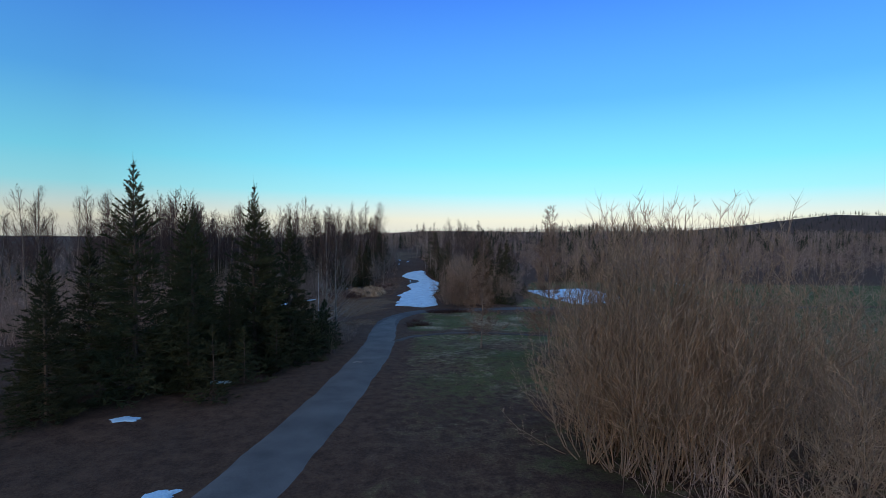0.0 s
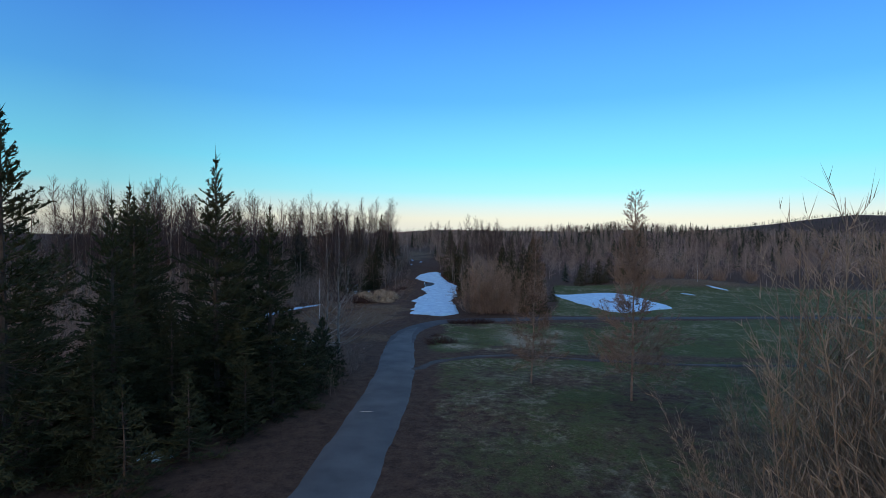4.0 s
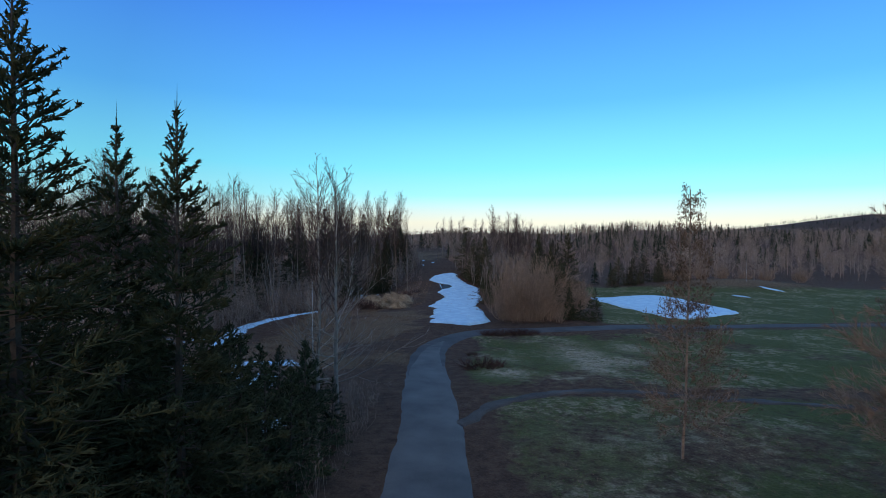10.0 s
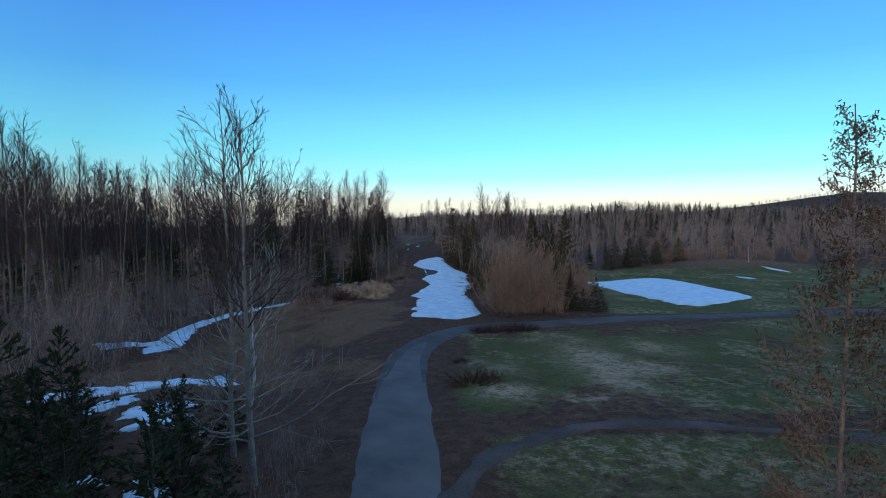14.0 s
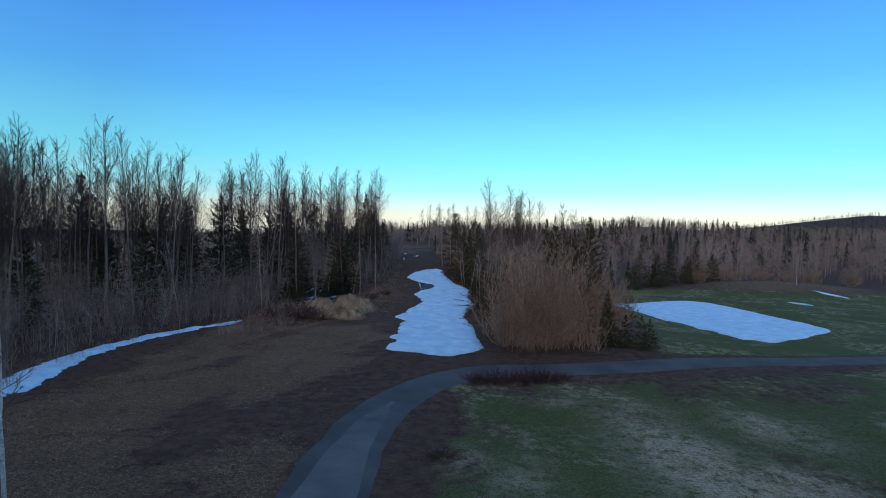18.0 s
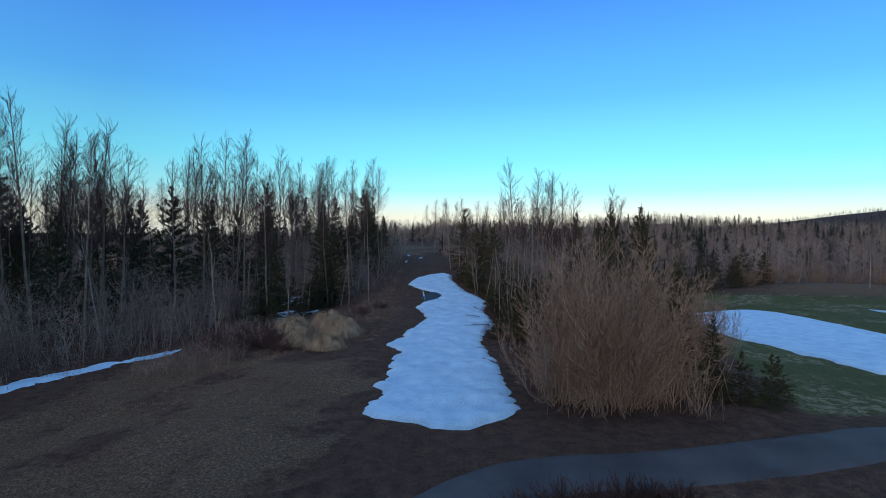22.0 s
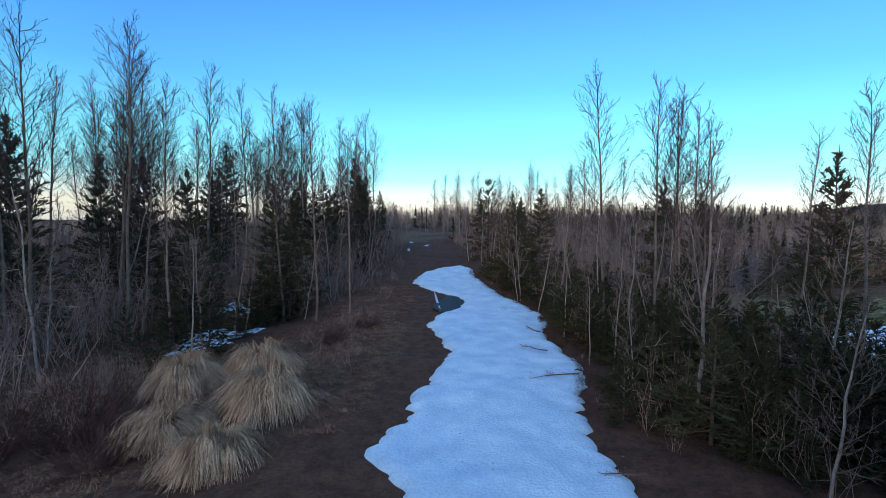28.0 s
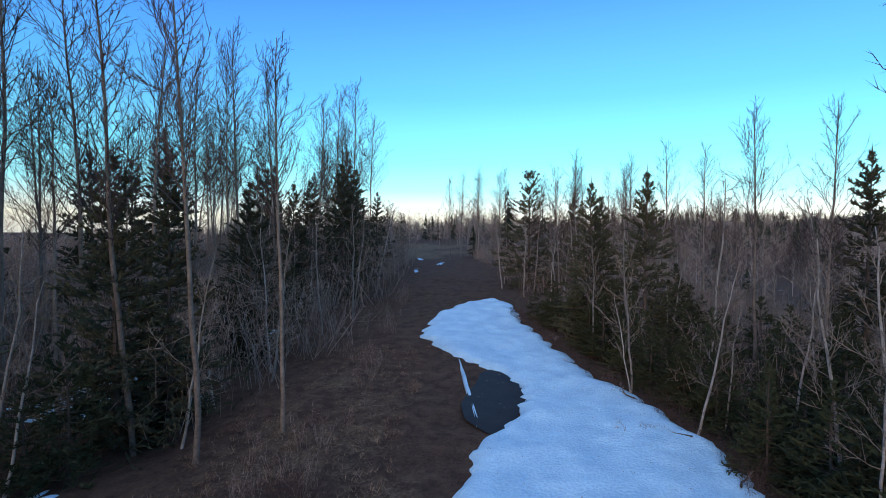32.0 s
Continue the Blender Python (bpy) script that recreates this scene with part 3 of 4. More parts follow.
def bleached_cover(x, y):
    """Where the turf lies dead and bleached in blotches, 0 to 1."""
    out = 0 * x
    for px, py, rx, ry, much in ((4.8, 70.5, 2.0, 5.2, 1.0), (4.4, 64.8, 1.6, 2.2, 0.9), (7.8, 68.6, 2.0, 1.6, 0.8), (-2.2, 62.8, 1.5, 1.3, 0.8), (1.4, 61.6, 1.6, 1.2, 0.7), (-1.6, 68.2, 1.2, 1.6, 0.5),
                                 (-3.6, 69.6, 0.8, 1.0, 0.7), (10.5, 74.0, 2.2, 2.4, 0.5), (1.8, 77.5, 1.8, 0.9, 0.35), (2.5, 50.0, 4.0, 2.2, 0.35), (-1.5, 44.5, 2.5, 2.0, 0.3)):
        out = np.maximum(out, much * np.exp(-(((x - px) / rx) ** 2 + ((y - py) / ry) ** 2)))
    rough = 0.5 * value_noise(x, y, 1.6, 81) + 0.5 * value_noise(x, y, 0.7, 82)
    return np.clip(out * (0.25 + 1.5 * rough), 0, 1)


for key, values in (("green", green_cover(GX, GY)), ("straw", straw_cover(GX, GY)), ("bleached", bleached_cover(GX, GY))):
    layer = ground.data.attributes.new(key, "FLOAT", "POINT")
    layer.data.foreach_set("value", values.ravel().astype(np.float32))


def ground_material(m):
    m.use_nodes = True
    n, l = m.node_tree.nodes, m.node_tree.links
    b = n["Principled BSDF"]
    b.inputs["Roughness"].default_value = 0.95
    b.inputs["Specular IOR Level"].default_value = 0.1
    geo = n.new("ShaderNodeNewGeometry")

    def tex(scale, detail=5.0, rough=0.6):
        t = n.new("ShaderNodeTexNoise")
        t.inputs["Scale"].default_value, t.inputs["Detail"].default_value, t.inputs["Roughness"].default_value = scale, detail, rough
        l.new(geo.outputs["Position"], t.inputs["Vector"])
        return t.outputs[0]

    def ramp(source, stops):
        r = n.new("ShaderNodeValToRGB")
        while len(r.color_ramp.elements) < len(stops):
            r.color_ramp.elements.new(0.5)
        for el, (at, col) in zip(r.color_ramp.elements, stops):
            el.position, el.color = at, (*col, 1)
        l.new(source, r.inputs[0])
        return r.outputs[0]

    def mix(fac, a, c):
        x = n.new("ShaderNodeMix")
        x.data_type = "RGBA"
        l.new(fac, x.inputs[0]), l.new(a, x.inputs[6]), l.new(c, x.inputs[7])
        return x.outputs[2]

    def maths(op, a, c):
        x = n.new("ShaderNodeMath")
        x.operation = op
        for k, s in enumerate((a, c)):
            if isinstance(s, (int, float)):
                x.inputs[k].default_value = s
            else:
                l.new(s, x.inputs[k])
        return x.outputs[0]

    def cover(name, grain):
        a = n.new("ShaderNodeAttribute")
        a.attribute_name = name
        v = maths("ADD", a.outputs["Fac"], maths("MULTIPLY", maths("SUBTRACT", grain, 0.5), 1.1))
        r = n.new("ShaderNodeMapRange")
        r.interpolation_type = "SMOOTHSTEP"
        r.inputs[1].default_value, r.inputs[2].default_value = 0.25, 0.75
        l.new(v, r.inputs[0])
        return maths("MULTIPLY", r.outputs[0], maths("MINIMUM", maths("MULTIPLY", a.outputs["Fac"], 4.0), 1.0))

    fine, mid, wide = tex(9, 6, 0.7), tex(1.7, 6), tex(0.35, 4)
    litter = mix(wide, ramp(fine, ((0.32, (0.034, 0.020, 0.014)), (0.7, (0.15, 0.088, 0.056)))), ramp(mid, ((0.35, (0.048, 0.027, 0.019)), (0.7, (0.155, 0.092, 0.06)))))
    straw = ramp(fine, ((0.32, (0.06, 0.035, 0.02)), (0.52, (0.15, 0.096, 0.055)), (0.74, (0.34, 0.245, 0.15))))
    green = mix(mid, ramp(fine, ((0.3, (0.03, 0.047, 0.013)), (0.7, (0.085, 0.118, 0.034)))), ramp(fine, ((0.3, (0.06, 0.06, 0.02)), (0.7, (0.15, 0.14, 0.055)))))
    flecks = ramp(tex(1.5, 9, 0.78), ((0.47, (0, 0, 0)), (0.56, (1, 1, 1))))
    pale = maths("MULTIPLY", flecks, ramp(tex(0.17, 5, 0.65), ((0.47, (0.05, 0.05, 0.05)), (0.58, (0.9, 0.9, 0.9)))))
    worn = n.new("ShaderNodeAttribute")
    worn.attribute_name = "bleached"
    blotch = ramp(tex(1.9, 9, 0.8), ((0.40, (0, 0, 0)), (0.52, (1, 1, 1))))
    pale = maths("MINIMUM", maths("ADD", maths("MULTIPLY", pale, 0.7), maths("MULTIPLY", maths("MULTIPLY", worn.outputs["Fac"], 1.5), blotch)), 1.0)
    bleached = ramp(fine, ((0.3, (0.17, 0.125, 0.075)), (0.7, (0.52, 0.42, 0.28))))
    green = mix(pale, green, bleached)
    col = mix(cover("straw", mid), litter, straw)
    col = mix(cover("green", mid), col, green)
    l.new(col, b.inputs["Base Color"])
    bu = n.new("ShaderNodeBump")
    bu.inputs["Strength"].default_value, bu.inputs["Distance"].default_value = 0.8, 0.12
    l.new(maths("ADD", fine, mid), bu.inputs["Height"])
    l.new(bu.outputs[0], b.inputs["Normal"])


ground_material(GROUND)


def strip(name, line, width, mat, lift, label, category, ragged=0.12, across=7, crown=0.03):
    """A way laid on the land along a line, with uneven edges."""
    way = unit(np.gradient(line, axis=0))
    side = np.column_stack([way[:, 1], -way[:, 0]])
    s = np.linspace(-1, 1, across)
    half = 0.5 * width * np.ones(len(line))
    wl = half + ragged * (value_noise(line[:, 0], line[:, 1], 1.3, 31) - 0.5) * 2 + ragged * (value_noise(line[:, 0], line[:, 1], 0.5, 33) - 0.5)
    wr = half + ragged * (value_noise(line[:, 0], line[:, 1], 1.5, 32) - 0.5) * 2 + ragged * (value_noise(line[:, 0], line[:, 1], 0.5, 34) - 0.5)
    off = np.where(s[None] < 0, s[None] * wl[:, None], s[None] * wr[:, None])
    x, y = line[:, 0:1] + side[:, 0:1] * off, line[:, 1:2] + side[:, 1:2] * off
    z = land(x, y) + lift + crown * (1 - s[None] ** 2)
    z[:, 0] -= lift + 0.1
    z[:, -1] -= lift + 0.1
    k = len(line)
    a, c = np.meshgrid(np.arange(k - 1), np.arange(across - 1), indexing="ij")
    p = (a * across + c).ravel()
    f = np.concatenate([np.stack([p, p + 1, p + across + 1], -1), np.stack([p, p + across + 1, p + across], -1)])
    return tagged(new(name, mesh_of(name, np.column_stack([x.ravel(), y.ravel(), z.ravel()]), f, mat, True)), label, category, kind="structure")


strip("road", ROAD, 3.15, ASPHALT, 0.035, "narrow worn grey asphalt cart path with crumbling edges", "path", 0.10, 9)
strip("pavement", SIDE_WAY, 0.95, GRAVEL, 0.035, "trodden grey gravel side way through the turf", "path", 0.35, 7, 0.02)
seam = np.argmin(np.hypot(ROAD[:, 0] + 6.9, ROAD[:, 1] - 77))
old_line = ROAD[:seam] + np.column_stack([0.12 * smooth(60, 70, ROAD[:seam, 1]), np.zeros(seam)])
strip("pavement", old_line, 3.3 - 1.1 * smooth(63, 70, old_line[:, 1]) - 0.5 * smooth(70, 74, old_line[:, 1]) - 1.5 * smooth(73.5, 77, old_line[:, 1]), NEW_ASPHALT, 0.075, "paler older asphalt that ends in a seam before the bend", "path", 0.10, 7, 0.0)

# ---- snow and melt water ----


def snow_band(label, rows, depth=0.2, ragged=0.55, cols=49, step=0.14, ripple=1.0):
    """A lying strip of snow. Rows: y, west edge, east edge."""
    r = np.array(rows, float)
    y = np.arange(r[0, 0], r[-1, 0] + step, step)
    west, east = np.interp(y, r[:, 0], r[:, 1]), np.interp(y, r[:, 0], r[:, 2])
    k = np.ones(5) / 5
    west, east = (np.convolve(np.pad(w, 2, "edge"), k, "valid") for w in (west, east))
    tip = np.minimum(smooth(y[0] - 0.2, y[0] + 2.2, y), smooth(y[-1] + 0.2, y[-1] - 2.5, y)) ** 0.5
    mid, half = (west + east) / 2, (east - west) / 2 * np.maximum(tip, 0.02)
    west, east = mid - half, mid + half
    for size, part_of in ((3.7, 0.5), (1.3, 0.3), (0.55, 0.34), (0.3, 0.34)):
        west = west + ragged * part_of * (value_noise(y, 0 * y + 3, size, 41) - 0.5) * 2 * tip
        east = east + ragged * part_of * (value_noise(y, 0 * y + 9, size, 42) - 0.5) * 2 * tip
    west = west + ragged * 0.09 * np.sign(value_noise(y, 0 * y + 7, 0.45, 46) - 0.5) * tip
    east = east + ragged * 0.09 * np.sign(value_noise(y, 0 * y + 8, 0.5, 47) - 0.5) * tip
    s = np.linspace(0, 1, cols)
    x = west[:, None] + (east - west)[:, None] * s[None]
    yy = y[:, None] + 0 * x + (value_noise(x, 0 * x + y[:, None], 0.8, 43) - 0.5) * 0.3
    rim = np.minimum(np.minimum(s, 1 - s)[None] * (east - west)[:, None], np.minimum(y - y[0], y[-1] - y)[:, None] * 1.2)
    z = land(x, yy) - 0.12 + (depth + 0.12) * np.clip(rim / 0.5, 0, 1) ** 0.45
    z += ripple * np.clip(rim / 1.0, 0, 1) * ((value_noise(x, yy, 1.6, 44) - 0.5) * 0.2 + (value_noise(x, yy, 0.5, 45) - 0.5) * 0.1)
    a, c = np.meshgrid(np.arange(len(y) - 1), np.arange(cols - 1), indexing="ij")
    p = (a * cols + c).ravel()
    f = np.concatenate([np.stack([p, p + 1, p + cols + 1], -1), np.stack([p, p + cols + 1, p + cols], -1)])
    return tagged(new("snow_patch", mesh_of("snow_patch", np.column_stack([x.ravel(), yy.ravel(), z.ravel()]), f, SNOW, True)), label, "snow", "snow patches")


def snow_blob(label, x, y, rx, ry, turn=0.0, seed=0, depth=0.14, lobes=0.45):
    """A small ragged patch of snow."""
    rings, seg = 9, 56
    a = np.arange(seg) * 2 * np.pi / seg
    edge = 1 + lobes * ((value_noise(np.cos(a) * 2 + seed * 7, np.sin(a) * 2, 0.9, 51) - 0.5) * 1.6 + (value_noise(np.cos(a) * 2, np.sin(a) * 2 + seed * 5, 0.3, 52) - 0.5) * 0.8)
    t = np.linspace(0, 1, rings)[:, None]
    u, v = np.cos(a)[None] * edge * t * rx, np.sin(a)[None] * edge * t * ry
    c, s = math.cos(radians(turn)), math.sin(radians(turn))
    px, py = x + u * c - v * s, y + u * s + v * c
    z = land(px, py) - 0.1 + (depth + 0.1) * np.clip((1 - t) / 0.3, 0, 1) ** 0.5 + (value_noise(px, py, 0.6, 53) - 0.5) * 0.08 * (t < 0.95)
    i, j = np.meshgrid(np.arange(rings - 1), np.arange(seg), indexing="ij")
    p, q = (i * seg + j).ravel(), (i * seg + (j + 1) % seg).ravel()
    f = np.concatenate([np.stack([p, p + seg, q + seg], -1), np.stack([p, q + seg, q], -1)])
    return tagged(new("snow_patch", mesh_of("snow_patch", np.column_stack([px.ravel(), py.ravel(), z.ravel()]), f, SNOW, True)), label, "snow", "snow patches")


snow_band("long ragged tongue of old snow on the forest track",
          ((86.9, -7.4, -2.8), (88, -8.9, -1.9), (89.5, -9.0, -1.5), (91.5, -8.4, -1.9), (92.8, -9.6, -1.8), (94.3, -8.6, -1.8), (99, -8.6, -1.9), (101, -8.7, -2.2), (102.7, -10.2, -2.5),
           (105.5, -9.1, -2.4), (108.3, -8.9, -2.1), (110.5, -8.1, -1.2), (113, -7.8, -0.9), (116, -7.8, -1.5), (118.5, -8.4, -1.6), (121, -9.2, -1.2), (124, -8.5, -1.0), (126.5, -6.9, -1.5),
           (128.7, -6.5, -2.2), (131, -7.3, -3.3), (133, -9.1, -3.5), (137.3, -11.8, -4.6), (141, -11.3, -5.4), (144.5, -10.2, -5.7), (148, -8.2, -5.8)), 0.22, 0.5)
snow_band("broad smooth field of melting snow on the fairway",
          ((99.5, 25.5, 28), (103, 24.8, 33.2), (108, 24.2, 39.4), (113, 23.4, 40.4), (118, 22.4, 40.4), (123, 21.2, 40.2), (127, 20.6, 40.0), (130, 25, 39.6), (133, 30, 39), (135.5, 34, 37.6)), 0.24, 0.2, 61, 0.25, 0.5)
snow_band("narrow strip of old snow along the edge of the wood",
          ((76.5, -30.4, -28.9), (80, -31.4, -28.5), (84, -32.2, -29.9), (88, -32.8, -31.1), (92, -32.9, -31.2), (95.5, -31.7, -30.2), (98, -30.4, -29.1), (100.5, -28.9, -27.9), (102.5, -27.8, -26.8), (104.8, -26.9, -26.2)), 0.16, 0.5, 21)
for n, (x, y, rx, ry, turn) in enumerate(((-24.5, 62.8, 1.5, 1.0, 20), (-21.6, 61, 1.2, 0.9, 60), (-20.8, 65, 1.8, 0.8, 10), (-17.4, 64.6, 1.0, 0.6, 0), (-17.6, 58.4, 1.2, 0.7, 30),
                                          (-31.5, 81, 1.8, 1.4, 40), (-13.8, 50.6, 0.8, 1.1, 0), (-23.0, 117.5, 1.8, 1.0, 20), (-24.5, 121, 1.4, 0.8, 50),
                                          (-26.5, 131, 1.8, 0.9, 70), (-22.5, 139.5, 1.6, 0.5, 10), (-14.9, 163, 0.25, 1.5, 6), (-12.6, 171, 0.3, 1.4, -8),
                                          (-16.0, 177, 0.35, 1.8, 10), (-10.5, 20.6, 0.9, 0.35, 35), (-16, 28, 0.7, 0.4, 10),
                                          (-14.5, 35, 0.8, 0.5, 10), (67.5, 144.8, 2.1, 0.4, -50), (55.5, 136.0, 1.8, 0.22, -60), (12, 117, 1.6, 0.8, 0), (-22.6, 63.8, 1.3, 0.8, 10), (-18.8, 60.2, 1.3, 0.9, 40), (-18.4, 65.6, 1.0, 1.4, 0), (-34.6, 80.4, 1.6, 1.2, 0), (-14.2, 51.6, 1.0, 1.2, 20), (-16.6, 52.8, 0.8, 0.5, 0),
                                          (-25.5, 128.2, 2.2, 1.2, 10), (-20.4, 128.2, 0.6, 0.4, 0), (-23.6, 119.6, 2.0, 1.1, 20), (-21.2, 120.6, 0.9, 0.6, 60))):
    snow_blob("small leftover patch of old snow among dead grass", x, y, rx, ry, turn, n, 0.05 if y > 150 else 0.12, 0.8)

snow_blob("thin pale rim of ice along the edge of the puddle", -8.95, 129.3, 0.09, 3.6, 6, 40, 0.05, 0.5)

pool = Build()
a = np.arange(40) * 2 * np.pi / 40
rag = 1 + 0.35 * (value_noise(np.cos(a) * 3, np.sin(a) * 3, 0.8, 55) - 0.5)
px, py = -7.8 + np.cos(a) * rag * 1.15 * (1 + 0.25 * np.sin(2 * a)), 128.0 + np.sin(a) * 3.4
pool.add(np.vstack([[-8.1, 128.2, float(land(-8.1, 128.2)) + 0.03], np.column_stack([px, py, land(px, py) + 0.03])]),
         [(0, 1 + k, 1 + (k + 1) % 40) for k in range(40)])
water = part("water", pool, WATER)
tagged(water, "dark puddle of melt water beside the snow", "puddle", kind="structure")

# ---- spruces beside the path ----
SPRUCE_BIG = [spruce("tall dark green spruce with a spiky leader", 12.0, 3.6, 44, 9, 17, blade=0.025, fine=7, power=1.0) for _ in range(3)]
SPRUCE_MID = [spruce("dark green spruce among bare trees", 9.0, 2.9, 30, 8, 7, needle=WOOD_NEEDLES, blade=0.045, fine=5, power=0.9) for _ in range(3)]
SPRUCE_SMALL = [spruce("small bushy green spruce", 4.0, 1.7, 15, 7, 8, blade=0.032, fine=5) for _ in range(2)]
for n, (x, y, h) in enumerate(((-18.3, 32.4, 13.3), (-14.15, 39.2, 13.1), (-12.5, 41.8, 11.05), (-14.5, 42.5, 10.85), (-21.3, 43.5, 12.4), (-18.7, 40.0, 11.3), (-16.7, 35.6, 10.6),
                               (-22.5, 47, 12.6), (-23.5, 36, 9.6), (-19.8, 28.0, 8.5), (-16.2, 46.4, 5.6), (-14.6, 36.2, 6.5), (-25, 41, 9.5), (-26, 29, 8.0), (-18.5, 45.5, 7.5), (-15.6, 33.0, 5.5), (-22.2, 31.0, 7.5))):
    tagged(plant(SPRUCE_BIG[n % 3], x, y, h / 12.0), "", "", "spruces along the cart path")
for n, (x, y, h) in enumerate(((6.2, 101.2, 10.9), (7.4, 98.2, 9.6), (5.6, 98.6, 9.2), (8.3, 95.6, 7.6), (7.2, 93.2, 6.0), (9.6, 97.2, 6.6), (8.6, 91.8, 4.6))):
    tagged(plant(SPRUCE_BIG[n % 3], x, y, h / 12.0), "dark spruce standing behind the bare willow bush", "", "spruces behind the willow")
for n, (x, y, h) in enumerate(((-12.2, 50.4, 3.2), (-14.2, 53.2, 3.2), (-16.4, 51.0, 4.2), (-12.0, 37.5, 3.6), (-13.4, 31.4, 4.2), (-19.3, 55.5, 4.6), (-22.5, 56.5, 5.0), (-11.3, 44.2, 4.2), (-12.8, 47.4, 4.2), (-13.2, 55.4, 2.6),
                               (-17.6, 54.0, 3.4), (-10.9, 46.9, 2.8), (-14.4, 48.8, 4.2), (-11.6, 39.8, 3.2), (-13.0, 34.6, 3.6), (-20.5, 51.5, 4.6), (-11.0, 42.2, 3.4), (-15.8, 57.2, 2.4), (-11.2, 47.6, 4.3), (-10.8, 44.9, 3.9), (-11.9, 49.8, 3.9), (-10.6, 49.2, 2.6), (-12.6, 45.4, 4.8), (-13.6, 46.8, 5.0))):
    plant(SPRUCE_SMALL[n % 2], x, y, h / 4.0)

# ---- conifers in the woods ----
PINE = spruce("broad bushy spruce beside the forest track", 10.0, 3.6, 24, 8, 9, needle=WOOD_NEEDLES, blade=0.05, fine=5, power=0.62)
plant(PINE, -3.2, 155.0, 1.07)
for n, (x, y, h) in enumerate(((14.2, 117.0, 12.0), (0.45, 134.7, 9.7), (-2.0, 136.6, 9.2), (-0.9, 138.6, 8.4), (-21.2, 155, 11.3), (-20.6, 158, 11.3), (-22.4, 145, 9.9), (-21.2, 135, 9.8), (-19.9, 125.6, 9.8), (-21.2, 124.6, 10.2), (-23.8, 140, 9.6), (-35.8, 118.5, 12.0), (-42, 115.7, 11.5), (-54, 117, 14), (-26.5, 122.5, 9.5), (-32, 126, 10.5), (-19.4, 151, 9.4), (-23, 150.5, 10.2), (-19.5, 148.2, 11.4), (-41, 158, 13), (-22.8, 163, 11.6), (-26, 175, 12.5), (-39, 201, 12), (1.5, 158, 8.5), (-20, 166, 9), (-30, 158, 9.5),
                               (-33, 138, 10), (-37, 128, 10.5), (-42, 121, 10), (-36, 146, 10), (-41, 137, 11), (-47, 130, 11),
                               (-46, 111, 8.5), (-39, 107, 9), (-52, 118, 10), (-55, 102, 9), (-44, 97, 8), (-50, 88, 9),
                               (-60, 125, 11), (-33, 167, 10), (-40, 178, 11), (12, 135, 11.5), (14.5, 133, 10.5),
                               (16.5, 137, 10), (44, 160, 8), (47, 158, 6.5), (50, 161, 9), (53.5, 160, 7), (40, 157, 7.5), (36, 156, 8), (38, 153, 4.6), (41, 154.5, 4.2), (46, 155.5, 4.6), (33, 151.5, 5), (-48, 70, 8.5), (-40, 62, 8), (-55, 55, 9))):
    plant(SPRUCE_MID[n % 3], x, y, h * (1.2 if x < -24 else 1.3 if x > 30 else 1.0) / 9.0, tall=0.7 if x > 30 else 1.0)
for n, (x, y, h) in enumerate(((11.0, 90.8, 2.7), (12.2, 92.2, 2.3), (10.0, 91.6, 2.6), (2.2, 103.5, 3.4), (4.2, 106.0, 4.2), (1.6, 108.2, 3.6), (3.4, 111.0, 4.6), (0.9, 113.0, 3.2), (5.5, 101.5, 3.8), (4.8, 115.5, 4.8),
                               (1.6, 118.6, 3.8), (-0.4, 122.5, 3.2), (2.8, 124, 4.6), (0.2, 127, 4.0), (-1.5, 131, 3.6), (-2.5, 138, 3.6), (7.6, 109, 5),
                               (7.5, 119, 5.5), (-21.4, 119, 2.6), (-22.5, 112.5, 3.0), (-20.2, 126, 2.4), (-21, 134, 3.4), (17.2, 110.5, 3.0), (6.8, 104.4, 3.2), (8.4, 106.4, 3.8), (7.2, 107.6, 3.0), (9.8, 108.6, 3.4))):
    plant(SPRUCE_SMALL[n % 2], x, y, h / 4.0)
done_with(*SPRUCE_BIG, *SPRUCE_MID, PINE)

# ---- bare trees ----
ASPENS = [bare_tree("aspen_tree", "tall bare aspen with a pale straight trunk", "tree", 15.0, 0.085, c, 46, 0.28, 0.7, 8, ASPEN_BARK, SILHOUETTE_TWIG, lean=0.03, limb_girth=0.3, forks=3) for c in (0.42, 0.5, 0.38, 0.46, 0.52)]
BIRCHES = [bare_tree("birch_tree", "bare birch with light bark and spreading lower limbs", "tree", 12.0, 0.10, c, 48, 0.42, 0.62, 12, BIRCH_BARK, SILHOUETTE_TWIG, limb_girth=0.36, pale=0.42, forks=3) for c in (0.10, 0.14)]
SAPLINGS = [bare_tree("birch_sapling", "thin bare birch sapling with a crooked light stem", "tree", 7.0, 0.045, c, 16, 0.30, 0.55, 6, BIRCH_BARK, ASPEN_BARK, lean=0.07) for c in (0.3, 0.45, 0.35, 0.25)]
OLD_LEAF = bare_tree("young_birch", "slender young birch with clinging dry leaves", "tree", 10.5, 0.05, 0.14, 96, 0.21, 0.1, 10, ASPEN_BARK, LARCH_TWIG, 5200, limb_girth=0.18, forks=9, thin=0.85, taper=1.4)
LARCH = bare_tree("larch_tree", "leafless larch with fine orange-brown twigs", "tree", 12.6, 0.065, 0.14, 130, 0.24, 0.25, 13, LARCH_TWIG, LARCH_TWIG, lean=0.012, limb_girth=0.14, forks=13, thin=0.9, taper=1.2)

